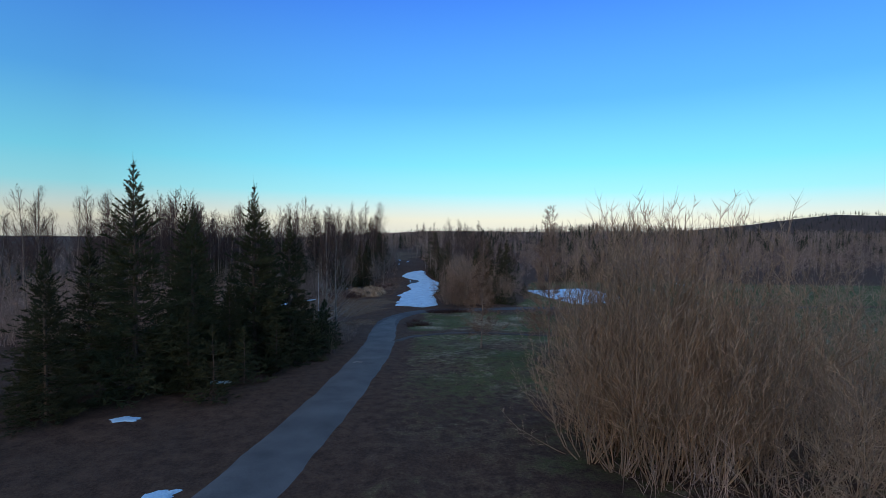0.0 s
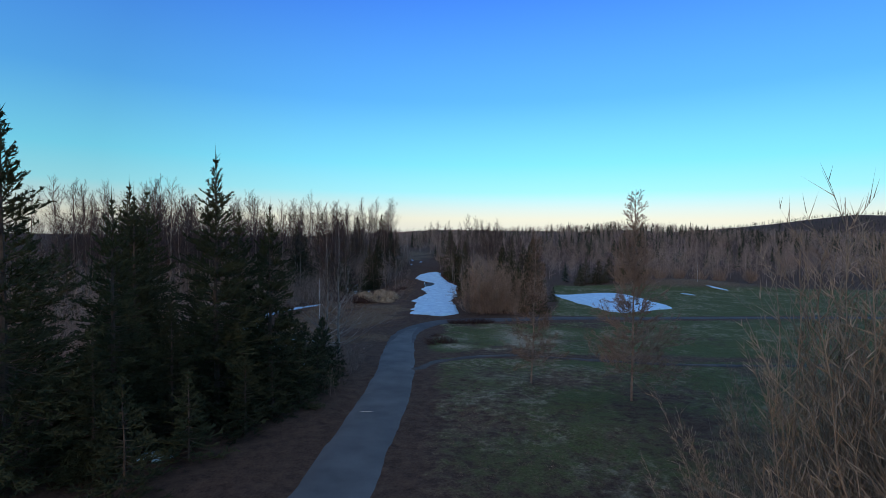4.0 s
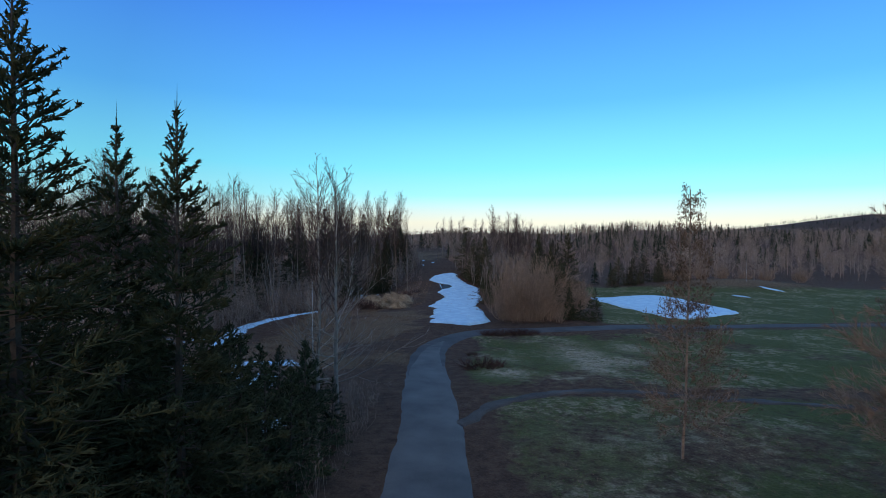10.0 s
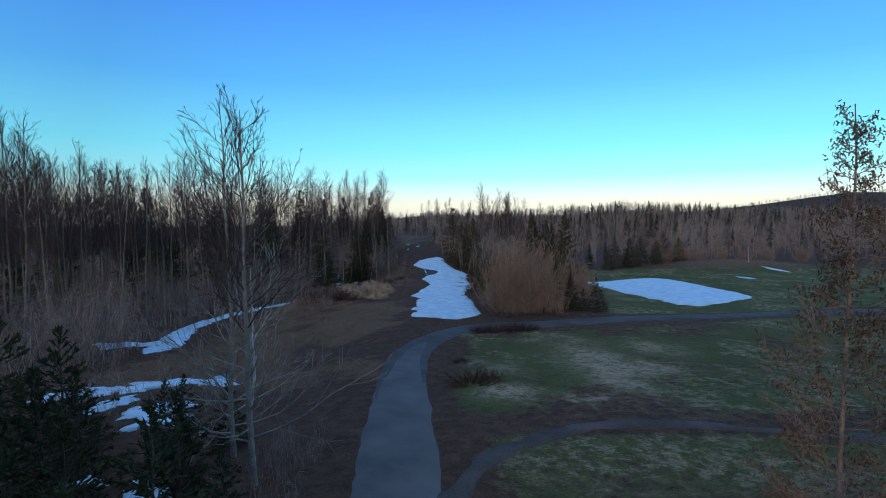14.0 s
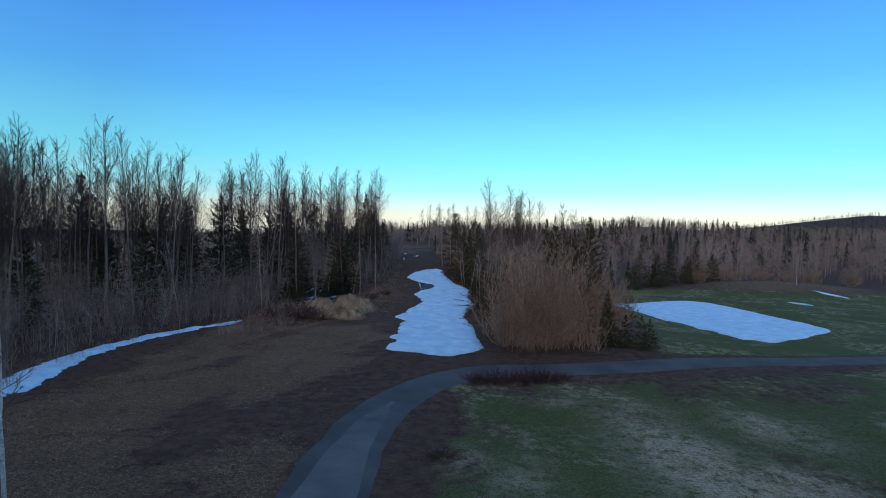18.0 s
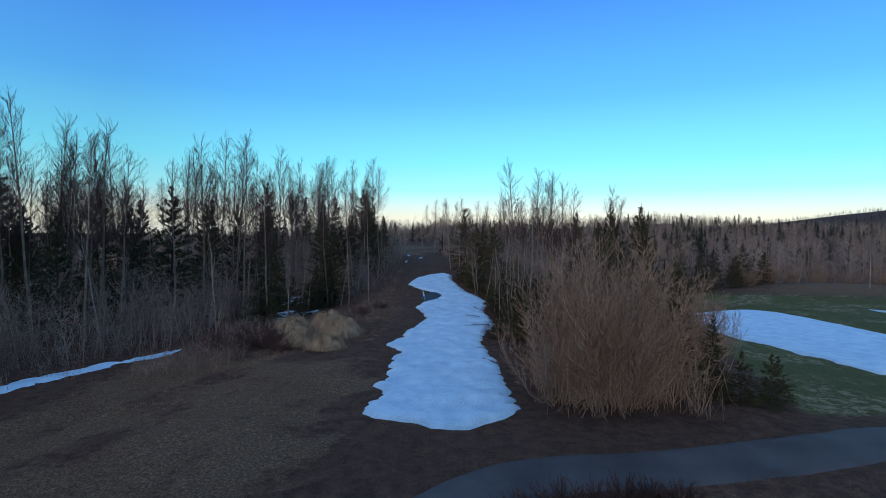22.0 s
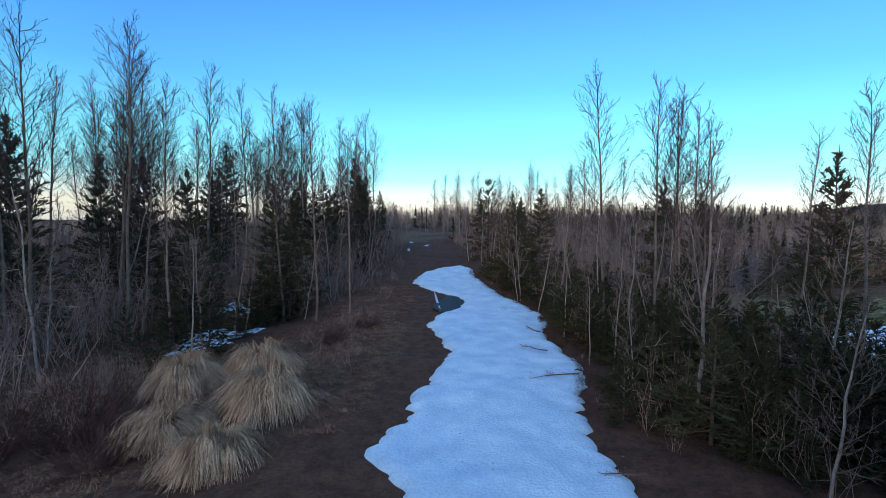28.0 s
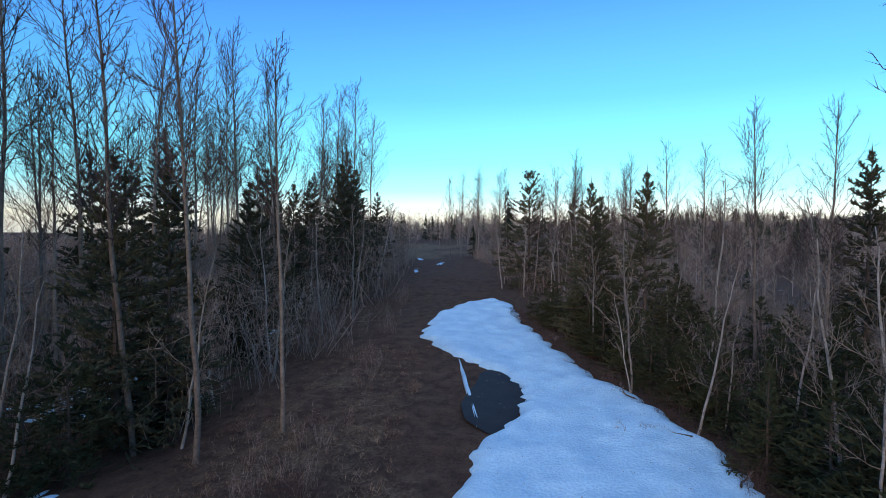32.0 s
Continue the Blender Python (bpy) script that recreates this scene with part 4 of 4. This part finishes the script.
plant(BIRCHES[0], -12.7, 54.6, 0.98)
plant(BIRCHES[1], -11.25, 52.7, 0.95)
WHITE = bare_tree("birch_sapling", "slim birch with peeling white bark", "tree", 7.0, 0.055, 0.25, 14, 0.22, 0.5, 6, WHITE_BARK, ASPEN_BARK, lean=0.05)
plant(WHITE, -16.3, 65.4, 0.93, tip=0)
plant(WHITE, 65.2, 150.4, 0.8, tip=0)
for x, y, h in ((56.5, 155.0, 6.4), (58.6, 155.8, 7.0), (60.4, 155.2, 6.2), (69.0, 154.0, 6.0)):
    plant(SAPLINGS[1], x, y, h / 7.0, tip=5)
plant(SAPLINGS[0], 1.35, 105.7, 1.42, tip=0)
plant(LARCH, 7.9, 44.1, 0.98)
plant(OLD_LEAF, 2.70, 48.0, 0.96)
for n, (x, y, h) in enumerate(((-29.2, 112.6, 18.2), (-34.3, 116.6, 16.8), (-25.0, 117.8, 15.0), (-28.6, 123.3, 17.5), (-22.7, 128, 16.4), (-24.6, 135, 17.0), (-17.4, 122.9, 15.6), (-45, 121, 20), (-38.4, 133.8, 22), (-27.1, 126.2, 19.3), (-20.1, 123.9, 16.6), (-15.4, 124.9, 13.6),
                               (-40.5, 110, 16.0), (1.6, 117.7, 15.8), (3.4, 115.0, 14.6), (4.3, 115.6, 14.4), (5.3, 116.2, 14.2), (6.4, 116.8, 13.6), (7.6, 118.2, 13.2), (8.8, 108, 12.4), (10.9, 115, 12.3), (3.4, 130, 12.2), (6.3, 130, 12.2), (5.9, 145, 12.4), (8.3, 145, 12.4), (3.2, 146, 11.0), (-0.2, 149, 10.0),
                               (-11.6, 176, 11.5), (-10.2, 182, 12.6), (-8.0, 178, 13.0), (-7.2, 186, 12.4), (-5.0, 174, 12.2), (-3.4, 180, 13.2), (-0.5, 176, 12.4), (2.0, 183, 12.4),
                               (4.6, 172, 14.6), (5.6, 176, 13.6), (7.8, 180, 13.8), (9.6, 174, 12.6), (11.6, 172, 15.0), (12.8, 176, 14.4), (13.8, 181, 13.6), (16.4, 176, 12.4), (18.5, 171, 12.0), (20.6, 179, 11.6))):
    plant(ASPENS[n % 5], x, y, h / 15.0, tip=1.5)
for n, (x, y, h) in enumerate(((1.2, 99.5, 5.5), (-0.55, 112.8, 4.8), (-2.2, 128.5, 4.2), (0.0, 125.6, 4.4), (1.8, 130.1, 9.0), (3.6, 109.0, 7.5), (-0.2, 107.5, 4.6), (0.4, 111.8, 6.0), (1.8, 114.8, 7.4), (-0.6, 118.5, 5.2), (0.9, 121.3, 7.0), (-1.2, 125, 6.0),
                               (-2.0, 129.2, 6.6), (-2.4, 134, 6.2), (-3.6, 141, 6.5), (-4.2, 149.5, 7), (-5.5, 156, 7.5), (-21.4, 113.8, 6.5), (-22.2, 116.2, 7.5), (-22.6, 121.4, 7.8),
                               (-18.6, 124.2, 6.8), (-19.2, 127.4, 6.4), (-18.6, 131.6, 7.2), (-18.2, 138.5, 7.4), (-17.2, 142.5, 8.0), (-17.9, 146, 7.8), (-16.9, 149.5, 8.2))):
    plant(SAPLINGS[n % 4], x, y, h / 7.0, tip=6)


def snow_side(y):
    """The east edge of the snow on the track."""
    return np.interp(y, (104, 108, 111, 114, 118, 124, 128, 131, 137, 143, 150), (-2.3, -2.0, -1.1, -1.0, -1.5, -1.0, -2.0, -3.3, -4.5, -5.5, -6.2))


def west_wood(x, y):
    """Inside the wood west of the track."""
    edge = np.interp(y, (40, 55, 62, 80, 95, 105, 115, 130, 145, 165, 200), (-27, -26, -27, -33, -34.5, -28, -20.5, -17.8, -17, -16.6, -22))
    return x < edge - 1.5 * (value_noise(x, y, 7, 61) - 0.5)


def east_wood(x, y):
    """Inside the wood east of the track."""
    west = np.interp(y, (98, 103, 104, 150, 160, 185), (0.8, 0.4, 0, 0, -1.0, -4.8)) + np.where(y > 103.5, snow_side(y) + 0.6, 0)
    east = np.interp(y, (98, 110, 130, 160, 185), (7, 15, 19, 24, 30))
    return (x > west) & (x < east)


for n, (x, y, s) in enumerate(np.vstack([scatter(40, -5, 1.5, 104, 146, lambda x, y: (x > snow_side(y) + 0.9) & (x < snow_side(y) + 3), 0.55, 0.95), scatter(58, -0.4, 7.5, 101.5, 122, lambda x, y: x > snow_side(y) + 1.3, 0.7, 1.25), scatter(26, -3, 7, 122, 142, lambda x, y: x > snow_side(y) + 1.3, 0.6, 1.2), scatter(16, -27, -18.5, 112, 142, lambda x, y: west_wood(x + 1.5, y), 0.6, 1.1)])):
    tagged(plant(SPRUCE_SMALL[n % 2], x, y, s, tall=0.85 if x > -10 else 1.1), "low sprawling young spruce beside the snow" if x > -10 else "young dark spruce in the edge of the wood", "tree")
done_with(*SPRUCE_SMALL)
placed = np.vstack([scatter(22, -60, -40, 48, 74, lambda x, y: x < 0, 0.8, 1.1), scatter(120, -60, -34, 74, 114, lambda x, y: west_wood(x, y), 0.9, 1.35),
                    scatter(62, -56, -20, 114, 178, lambda x, y: west_wood(x + 4, y), 0.9, 1.35)])
for n, (x, y, s) in enumerate(placed):
    tagged(plant(ASPENS[n % 5], x, y, s, tip=2.6), "", "", "aspens of the west wood")
placed = scatter(34, -4, 26, 124, 176, lambda x, y: east_wood(x - 1.5, y), 0.45, 0.7)
for n, (x, y, s) in enumerate(placed):
    tagged(plant(ASPENS[n % 5], x, y, s, tip=2.6), "", "", "aspens of the east wood")
placed = np.vstack([scatter(34, -40, -16, 105, 170, west_wood, 0.8, 1.5), scatter(44, -6, 11, 100, 165, east_wood, 0.6, 1.25)])
for n, (x, y, s) in enumerate(placed):
    plant(SAPLINGS[n % 4], x, y, s, tip=7)
done_with(WHITE, *ASPENS, *BIRCHES, *SAPLINGS, OLD_LEAF, LARCH)

# ---- shrubs ----
WILLOWS = [shrub("willow_bush", "dense leafless willow bush with orange-brown stems", 9.8, 4.4, 17, 14, WILLOW, WILLOW_TIP, 1.0, thick=0.02, wild=1.3, foot_share=0.25, forks=4) for _ in range(3)]
ROUND = [shrub("willow_bush", "broad rounded leafless bush of reddish-brown twigs", 7.8, 4.6, 52, 20, PURPLE_WILLOW, PURPLE_WILLOW, 0.68, 0.015, wild=1.4) for _ in range(2)]
TALL = [shrub("willow_bush", "tall leafless willow with upright forking stems", 11.4, 2.6, 18, 13, WILLOW, WILLOW_TIP, 0.9, 0.022, wild=0.9, forks=4) for _ in range(2)]
for n, (x, y, s) in enumerate(((5.2, 24.0, 0.97), (6.0, 23.0, 1.0), (6.9, 22.0, 1.0), (7.6, 22.7, 1.02), (9.2, 22.2, 1.0), (7.3, 23.6, 0.95), (8.4, 22.6, 1.0), (9.9, 23.2, 1.0), (8.8, 24.4, 0.95), (6.3, 24.8, 0.9), (11.0, 22.4, 0.95), (6.3, 26.5, 0.98), (6.5, 26.0, 0.99), (7.4, 26.5, 1.01), (7.7, 26.0, 1.00), (8.8, 26.5, 1.01))):
    tagged(plant(TALL[n % 2], x, y, s), "", "", "willows beside the path")
LOW = [shrub("low_bush", "low dark reddish bush beside the path", 0.9, 1.3, 60, 8, RED_BRUSH, RED_BRUSH, 0.9, 0.008) for _ in range(2)]
for n, (x, y, s) in enumerate(((5.2, 28.0, 0.58), (6.5, 29.0, 0.62), (8.8, 30.6, 0.7), (10.5, 32.0, 0.8), (11.8, 29.5, 0.86), (13.5, 31.5, 0.88), (15.5, 30.0, 0.9), (17.5, 32.0, 0.9), (9.6, 27.5, 0.8), (12.0, 26.5, 0.88),
                               (14.5, 27.0, 0.9), (17.0, 27.0, 0.92), (20.0, 30.0, 0.92), (10.8, 24.0, 0.88), (13.0, 22.5, 0.9), (16.0, 23.5, 0.92), (19.0, 25.0, 0.92), (22.0, 28.0, 0.92), (6.0, 26.4, 0.6), (5.0, 25.0, 0.62), (8.0, 25.0, 0.74),
                               (12.0, 19.5, 0.86), (15.0, 20.0, 0.9), (10.0, 20.4, 0.85))):
    tagged(plant(WILLOWS[n % 3], x, y, s), "", "", "willows beside the path")
for n, (x, y, s) in enumerate(((2.6, 91.2, 1.1), (4.4, 93.6, 1.05), (2.2, 93.6, 0.92), (7.4, 96.4, 0.8), (10.8, 98.2, 0.7), (0.6, 90.6, 0.72), (3.6, 90.4, 0.8))):
    tagged(plant(ROUND[n % 2], x, y, s, tall=1.14), "", "", "willows beside the snow")
for n, (x, y, s) in enumerate(((-3.9, 64.6, 1.3), (-2.9, 65.1, 0.9), (-2.4, 80.7, 0.8), (-1.4, 80.9, 1.0), (-0.4, 81.2, 1.0), (0.7, 81.3, 1.0), (1.7, 81.5, 0.9), (2.6, 81.8, 0.7), (-4.4, 70.2, 0.5))):
    plant(LOW[n % 2], x, y, s)
for n, (x, y, s) in enumerate(((55, 160, 0.62), (60, 161.5, 0.66), (66, 163, 0.7), (73, 165, 0.65), (80, 167, 0.7), (50, 159, 0.55), (91, 169, 0.7))):
    tagged(plant(ROUND[n % 2], x, y, s), "", "", "bushes along the far edge of the fairway")
done_with(*WILLOWS, *ROUND, *LOW, *TALL)

DARK = [shrub("low_bush", "low dense mound of dark reddish twigs among dry grass", 2.0, 2.2, 60, 10, RED_BRUSH, RED_BRUSH, 0.9, 0.009) for _ in range(2)]
for n, (x, y, s) in enumerate(((-22.4, 103.0, 1.0), (-20.6, 104.6, 0.95), (-21.6, 106.4, 1.0), (-23.8, 105.2, 0.9), (-19.4, 104.0, 0.8), (-17.9, 102.4, 0.7), (-14.6, 116.4, 0.6), (-13.2, 120.0, 0.5))):
    plant(DARK[n % 2], x, y, s)
done_with(*DARK)

# ---- tussocks ----
TUSSOCKS = [tussock("pale straw tussock of long drooping dead grass", 1.75, 1.35, 3800) for _ in range(2)]
for n, (x, y, s) in enumerate(((-16.7, 111.7, 0.92), (-14.3, 106.5, 1.05), (-19.3, 109.5, 0.95), (-16.9, 104.2, 0.8), (-14.2, 102.2, 0.72), (-20.6, 112.0, 0.75))):
    plant(TUSSOCKS[n % 2], x, y, s)
done_with(*TUSSOCKS)

# ---- brush, grass and far woods, too many to count ----


def brush_shape(height, stems, twigs, width):
    """A knot of crooked saplings with side twigs at all angles."""
    b = Build()
    a = rng.uniform(0, 6.283, stems)
    foot = np.column_stack([np.cos(a), np.sin(a), 0 * a - 0.05]) * rng.uniform(0, width * 0.4, stems)[:, None]
    tall = height * rng.uniform(0.45, 1.05, stems)
    mid = foot + np.column_stack([rng.normal(0, width * 0.16, (stems, 2)), tall * 0.5])
    top = mid + np.column_stack([rng.normal(0, width * 0.2, (stems, 2)), tall * 0.5])
    b.whips(foot, mid, top, 0.012)
    k = rng.integers(0, stems, twigs // 3)
    t = rng.uniform(0.0, 0.95, twigs // 3)[:, None]
    p = np.where(rng.uniform(size=t.shape) < 0.4, foot[k] + (mid[k] - foot[k]) * (0.3 + 0.7 * t), mid[k] + (top[k] - mid[k]) * t)
    e = p + unit(rng.normal(0, 0.8, (twigs // 3, 3)) + [0, 0, 0.45]) * height * 0.26 * rng.uniform(0.4, 1.2, twigs // 3)[:, None]
    b.spikes(p, e, 0.0105)
    b.spikes(*fork_shoots(p, e, 2, 0.6), 0.0085)
    return b.arrays()


def far_tree_shape(height, limbs):
    """A leafless tree with an oval haze of twigs."""
    b = Build()
    b.spikes(np.array([[0, 0, -0.5]]), np.array([[0, 0, height]]), 0.08)
    t = rng.uniform(0.1, 0.95, limbs)
    a = rng.uniform(0, 6.283, limbs)
    p = np.column_stack([0 * t, 0 * t, t * height])
    d = np.column_stack([np.cos(a), np.sin(a), 0 * a + 0.8]) * rng.uniform(0.6, 1.15, (limbs, 1))
    e = p + d * (height * 0.21 * np.sin(math.pi * (0.18 + 0.8 * t)))[:, None]
    b.spikes(p, e, 0.06)
    b.spikes(*fork_shoots(p, e, 3, 0.6), 0.05)
    return b.arrays()


def far_fir_shape(height, sprays):
    b = Build()
    f = np.sort(rng.uniform(0.05, 0.98, sprays))
    a = rng.uniform(0, 6.283, sprays)
    r = height * 0.2 * (1 - f) ** 0.85 + 0.15
    p = np.column_stack([0 * f, 0 * f, f * height + 0.06 * height])
    e = np.column_stack([np.cos(a) * r, np.sin(a) * r, f * height - 0.02 * height])
    side = np.column_stack([-np.sin(a), np.cos(a), 0 * a])
    b.blades(e, p, side, 0.34 * r + 0.1)
    b.spikes(np.array([[0, 0, -0.5]]), np.array([[0, 0, height * 1.02]]), 0.14)
    return b.arrays()


brush = [brush_shape(4.0, 9, 84, 2.6) for _ in range(8)]
crowd("undergrowth", "tangle of bare grey-brown saplings and brush under the trees", "undergrowth", brush,
      scatter(2100, -60, -16, 45, 178, lambda x, y: west_wood(x - 0.8, y) & ~((x > -27.5) & (y > 108) & (y < 125)), 0.5, 1.7), BRUSH)
crowd("undergrowth", "tangle of bare brown brush east of the track", "undergrowth", brush,
      scatter(1150, -9, 30, 99, 185, lambda x, y: east_wood(x - 0.9, y), 0.3, 0.85), BRUSH)
crowd("undergrowth", "fine bare twigs crowding round the willows", "undergrowth", brush,
      scatter(160, -0.2, 13, 89, 96, lambda x, y: (x > np.interp(y, (89, 100), (0.2, 0.8))) & (x < np.interp(y, (89, 96, 110), (7, 10, 14))), 0.5, 1.25), PURPLE_WILLOW)
crowd("undergrowth", "thin bare brush on the bank beside the path", "undergrowth", brush,
      np.vstack([scatter(50, -12, -9.6, 44, 56, lambda x, y: x < 99, 0.2, 0.5), scatter(90, -16, -10, 108, 150, lambda x, y: x < np.interp(y, (108, 150), (-12, -14)), 0.15, 0.4),
                 scatter(190, -26, -18, 97, 114, lambda x, y: x < np.interp(y, (97, 114), (-19.5, -20.5)), 0.25, 0.5), scatter(70, -33, -16, 57, 67, lambda x, y: x < 0, 0.25, 0.6), scatter(90, -36, -26, 74, 102, lambda x, y: x < np.interp(y, (74, 90, 102), (-28, -31, -26)), 0.25, 0.6), scatter(110, 6, 24, 18, 32, lambda x, y: x > 3, 0.3, 0.8)]), BRUSH)

bare = [far_tree_shape(13, 24) for _ in range(8)]
slope = [far_tree_shape(12, 12) for _ in range(6)]
firs = [far_fir_shape(12, 70) for _ in range(6)]
far_firs = [far_fir_shape(12, 26) for _ in range(6)]
clump = lambda x, y: far_wood(x, y) & (value_noise(x, y, 34, 71) + 0.35 * value_noise(x, y, 9, 72) > np.interp(y, (150, 230, 300, 400), (0.82, 0.8, 0.62, 0.45)))


def far_wood(x, y):
    edge = np.interp(x, (-20, 10, 40, 70, 110, 170, 400), (190, 165, 156, 166, 176, 172, 200))
    return (y > edge) & ~((np.abs(x + 15.2 + 0.02 * (y - 190)) < 4.5) & (y < 215)) & (np.abs(x) < y * 1.15)


def deep_west(x, y):
    return (x < -55) & (x > -55 - 1.6 * np.clip(y - 10, 5, 400)) & (y > 20)


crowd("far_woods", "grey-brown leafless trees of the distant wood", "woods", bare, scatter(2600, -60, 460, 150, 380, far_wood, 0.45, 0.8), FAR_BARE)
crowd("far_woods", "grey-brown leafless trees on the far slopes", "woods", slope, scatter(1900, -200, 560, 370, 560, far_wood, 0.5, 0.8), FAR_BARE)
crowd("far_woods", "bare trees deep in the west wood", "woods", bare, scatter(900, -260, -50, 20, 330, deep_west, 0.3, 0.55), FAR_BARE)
crowd("far_woods", "dark conifers scattered in the distant wood", "woods", firs, scatter(650, -60, 330, 150, 430, clump, 0.35, 0.8), FAR_FIR)
crowd("far_woods", "dark conifers on the far slopes and the hill", "woods", far_firs, np.vstack([scatter(900, -250, 600, 400, 560, clump, 0.28, 0.6), scatter(1500, 500, 1500, 850, 1350, lambda x, y: x > 0, 0.5, 0.85)]), FAR_FIR)
crowd("far_woods", "dark conifers deep in the west wood", "woods", firs, scatter(220, -220, -50, 30, 330, deep_west, 0.3, 0.6), FAR_FIR)


def tuft_shape(blades, height, width):
    b = Build()
    a = rng.uniform(0, 6.283, blades)
    p = np.column_stack([rng.normal(0, width, (blades, 2)), 0 * a])
    e = p + np.column_stack([np.cos(a) * height * 0.9, np.sin(a) * height * 0.9, height * rng.uniform(0.25, 1.0, blades)])
    b.blades(p, e, np.column_stack([-np.sin(a), np.cos(a), 0 * a]), 0.012)
    return b.arrays()


tufts = [tuft_shape(14, 0.15, 0.13) for _ in range(8)]
open_ground = lambda x, y: (road_gap(x, y) > 0.35) & ~((x > -11) & (x < 0) & (y > 85) & (y < 149))
crowd("dry_grass", "matted dead grass in tan tufts", "grass", tufts,
      np.vstack([scatter(6500, -28, -9, 50, 108, lambda x, y: open_ground(x, y) & (straw_cover(x, y) > 0.3), 0.35, 0.9),
                 scatter(3500, -5, 16, 26, 84, lambda x, y: open_ground(x, y) & (straw_cover(x, y) > 0.2), 0.25, 0.55),
                 scatter(1500, -18, -9.5, 104, 135, open_ground, 0.4, 1.1)]), DRY_GRASS)
crowd("green_grass", "thin green turf in short tufts", "grass", tufts,
      scatter(4000, -5, 16, 36, 84, lambda x, y: open_ground(x, y) & (green_cover(x, y) > 0.45), 0.3, 0.6), GREEN_GRASS)

# ---- twigs and fallen branches on the snow ----


def fallen_branch(long):
    """A broken limb with its side twigs, lying flat."""
    ob = tagged(new("fallen_branch"), "broken grey branch lying on the edge of the snow", "branch", "fallen branches")
    s = np.linspace(0, 1, 6)[:, None]
    limb = np.column_stack([s[:, 0] * long, np.zeros(6), np.full(6, 0.06)]) + np.cumsum(rng.normal(0, 0.05 * long, (6, 3)) * [0.3, 1, 0.25], 0)
    limb[:, 2] = np.abs(limb[:, 2]) + 0.03
    b, t = Build(), Build()
    b.tube(limb, 0.028 * (1 - s[:, 0]) + 0.008, 5)
    a, e = offshoots(limb, 11, 0.45 * long, 0.15)
    e[:, 2] = np.abs(e[:, 2]) * 0.7
    t.spikes(a, e, 0.011)
    for k in range(11):
        a2, e2 = offshoots(np.array([a[k], e[k]]), 4, 0.2 * long, 0.1)
        e2[:, 2] = np.abs(e2[:, 2])
        t.spikes(a2, e2, 0.007)
    part("limb", b, SPRUCE_BARK, ob)
    part("spray", t, BRUSH, ob)
    return ob


FALLEN = [fallen_branch(1.7), fallen_branch(1.2), fallen_branch(2.3)]
for n, (x, y, turn) in enumerate(((-2.4, 114.2, 150), (-1.2, 112.6, 60), (-1.6, 110.4, 190), (-2.1, 118.4, 120), (-1.7, 121.6, 40), (-1.5, 124.4, 160), (-2.4, 127.6, 100), (-3.6, 131.8, 140), (-4.2, 135.2, 80),
                                  (-2.2, 106.5, 30), (-2.0, 101.6, 170), (-1.8, 96.4, 110), (-5.2, 140.2, 120), (-20.5, 112.5, 20), (-17.0, 117.0, 330), (-15.2, 119.8, 350))):
    copy_thing(FALLEN[n % 3], pose(x, y, float(land(x, y)) + (0.17 if -9 < x < 0 else 0.0), 0, 0, turn))
done_with(*FALLEN)

flecks = Build()
fx, fy = rng.uniform(-8.5, -2, 420), rng.uniform(87, 142, 420)
fz = land(fx, fy) + 0.245
ft = rng.uniform(0, 6.283, 420)
fl = rng.uniform(0.02, 0.09, 420)
fd = np.column_stack([np.cos(ft), np.sin(ft), 0.2 + 0 * ft])
fp = np.column_stack([fx, fy, fz])
flecks.spikes(fp, fp + fd * fl[:, None], 0.014)
tagged(part("leaf_litter", flecks, BRUSH), "dark specks of bark and leaf on the snow", "litter", kind="stuff")

hy = rng.uniform(104, 143, 260)
hx = snow_side(hy) + np.abs(rng.normal(0, 0.45, 260)) - 0.4
crowd("twig_litter", "dark broken twigs and needles along the edge of the snow", "litter", brush, np.column_stack([hx, hy, rng.uniform(0.1, 0.3, 260)]), RED_BRUSH)

stick = Build()
stick.tube([(-0.35, 0, 0.03), (-0.1, 0.03, 0.04), (0.15, 0.0, 0.035), (0.38, -0.04, 0.03)], [0.012, 0.018, 0.016, 0.008], 5)
twig = part("stick", stick, WHITE_BARK)
tagged(twig, "pale broken stick lying across the asphalt path", "stick")
twig.matrix_world = pose(-7.1, 40.9, float(land(-7.1, 40.9)) + 0.08, 0, 0, 8)
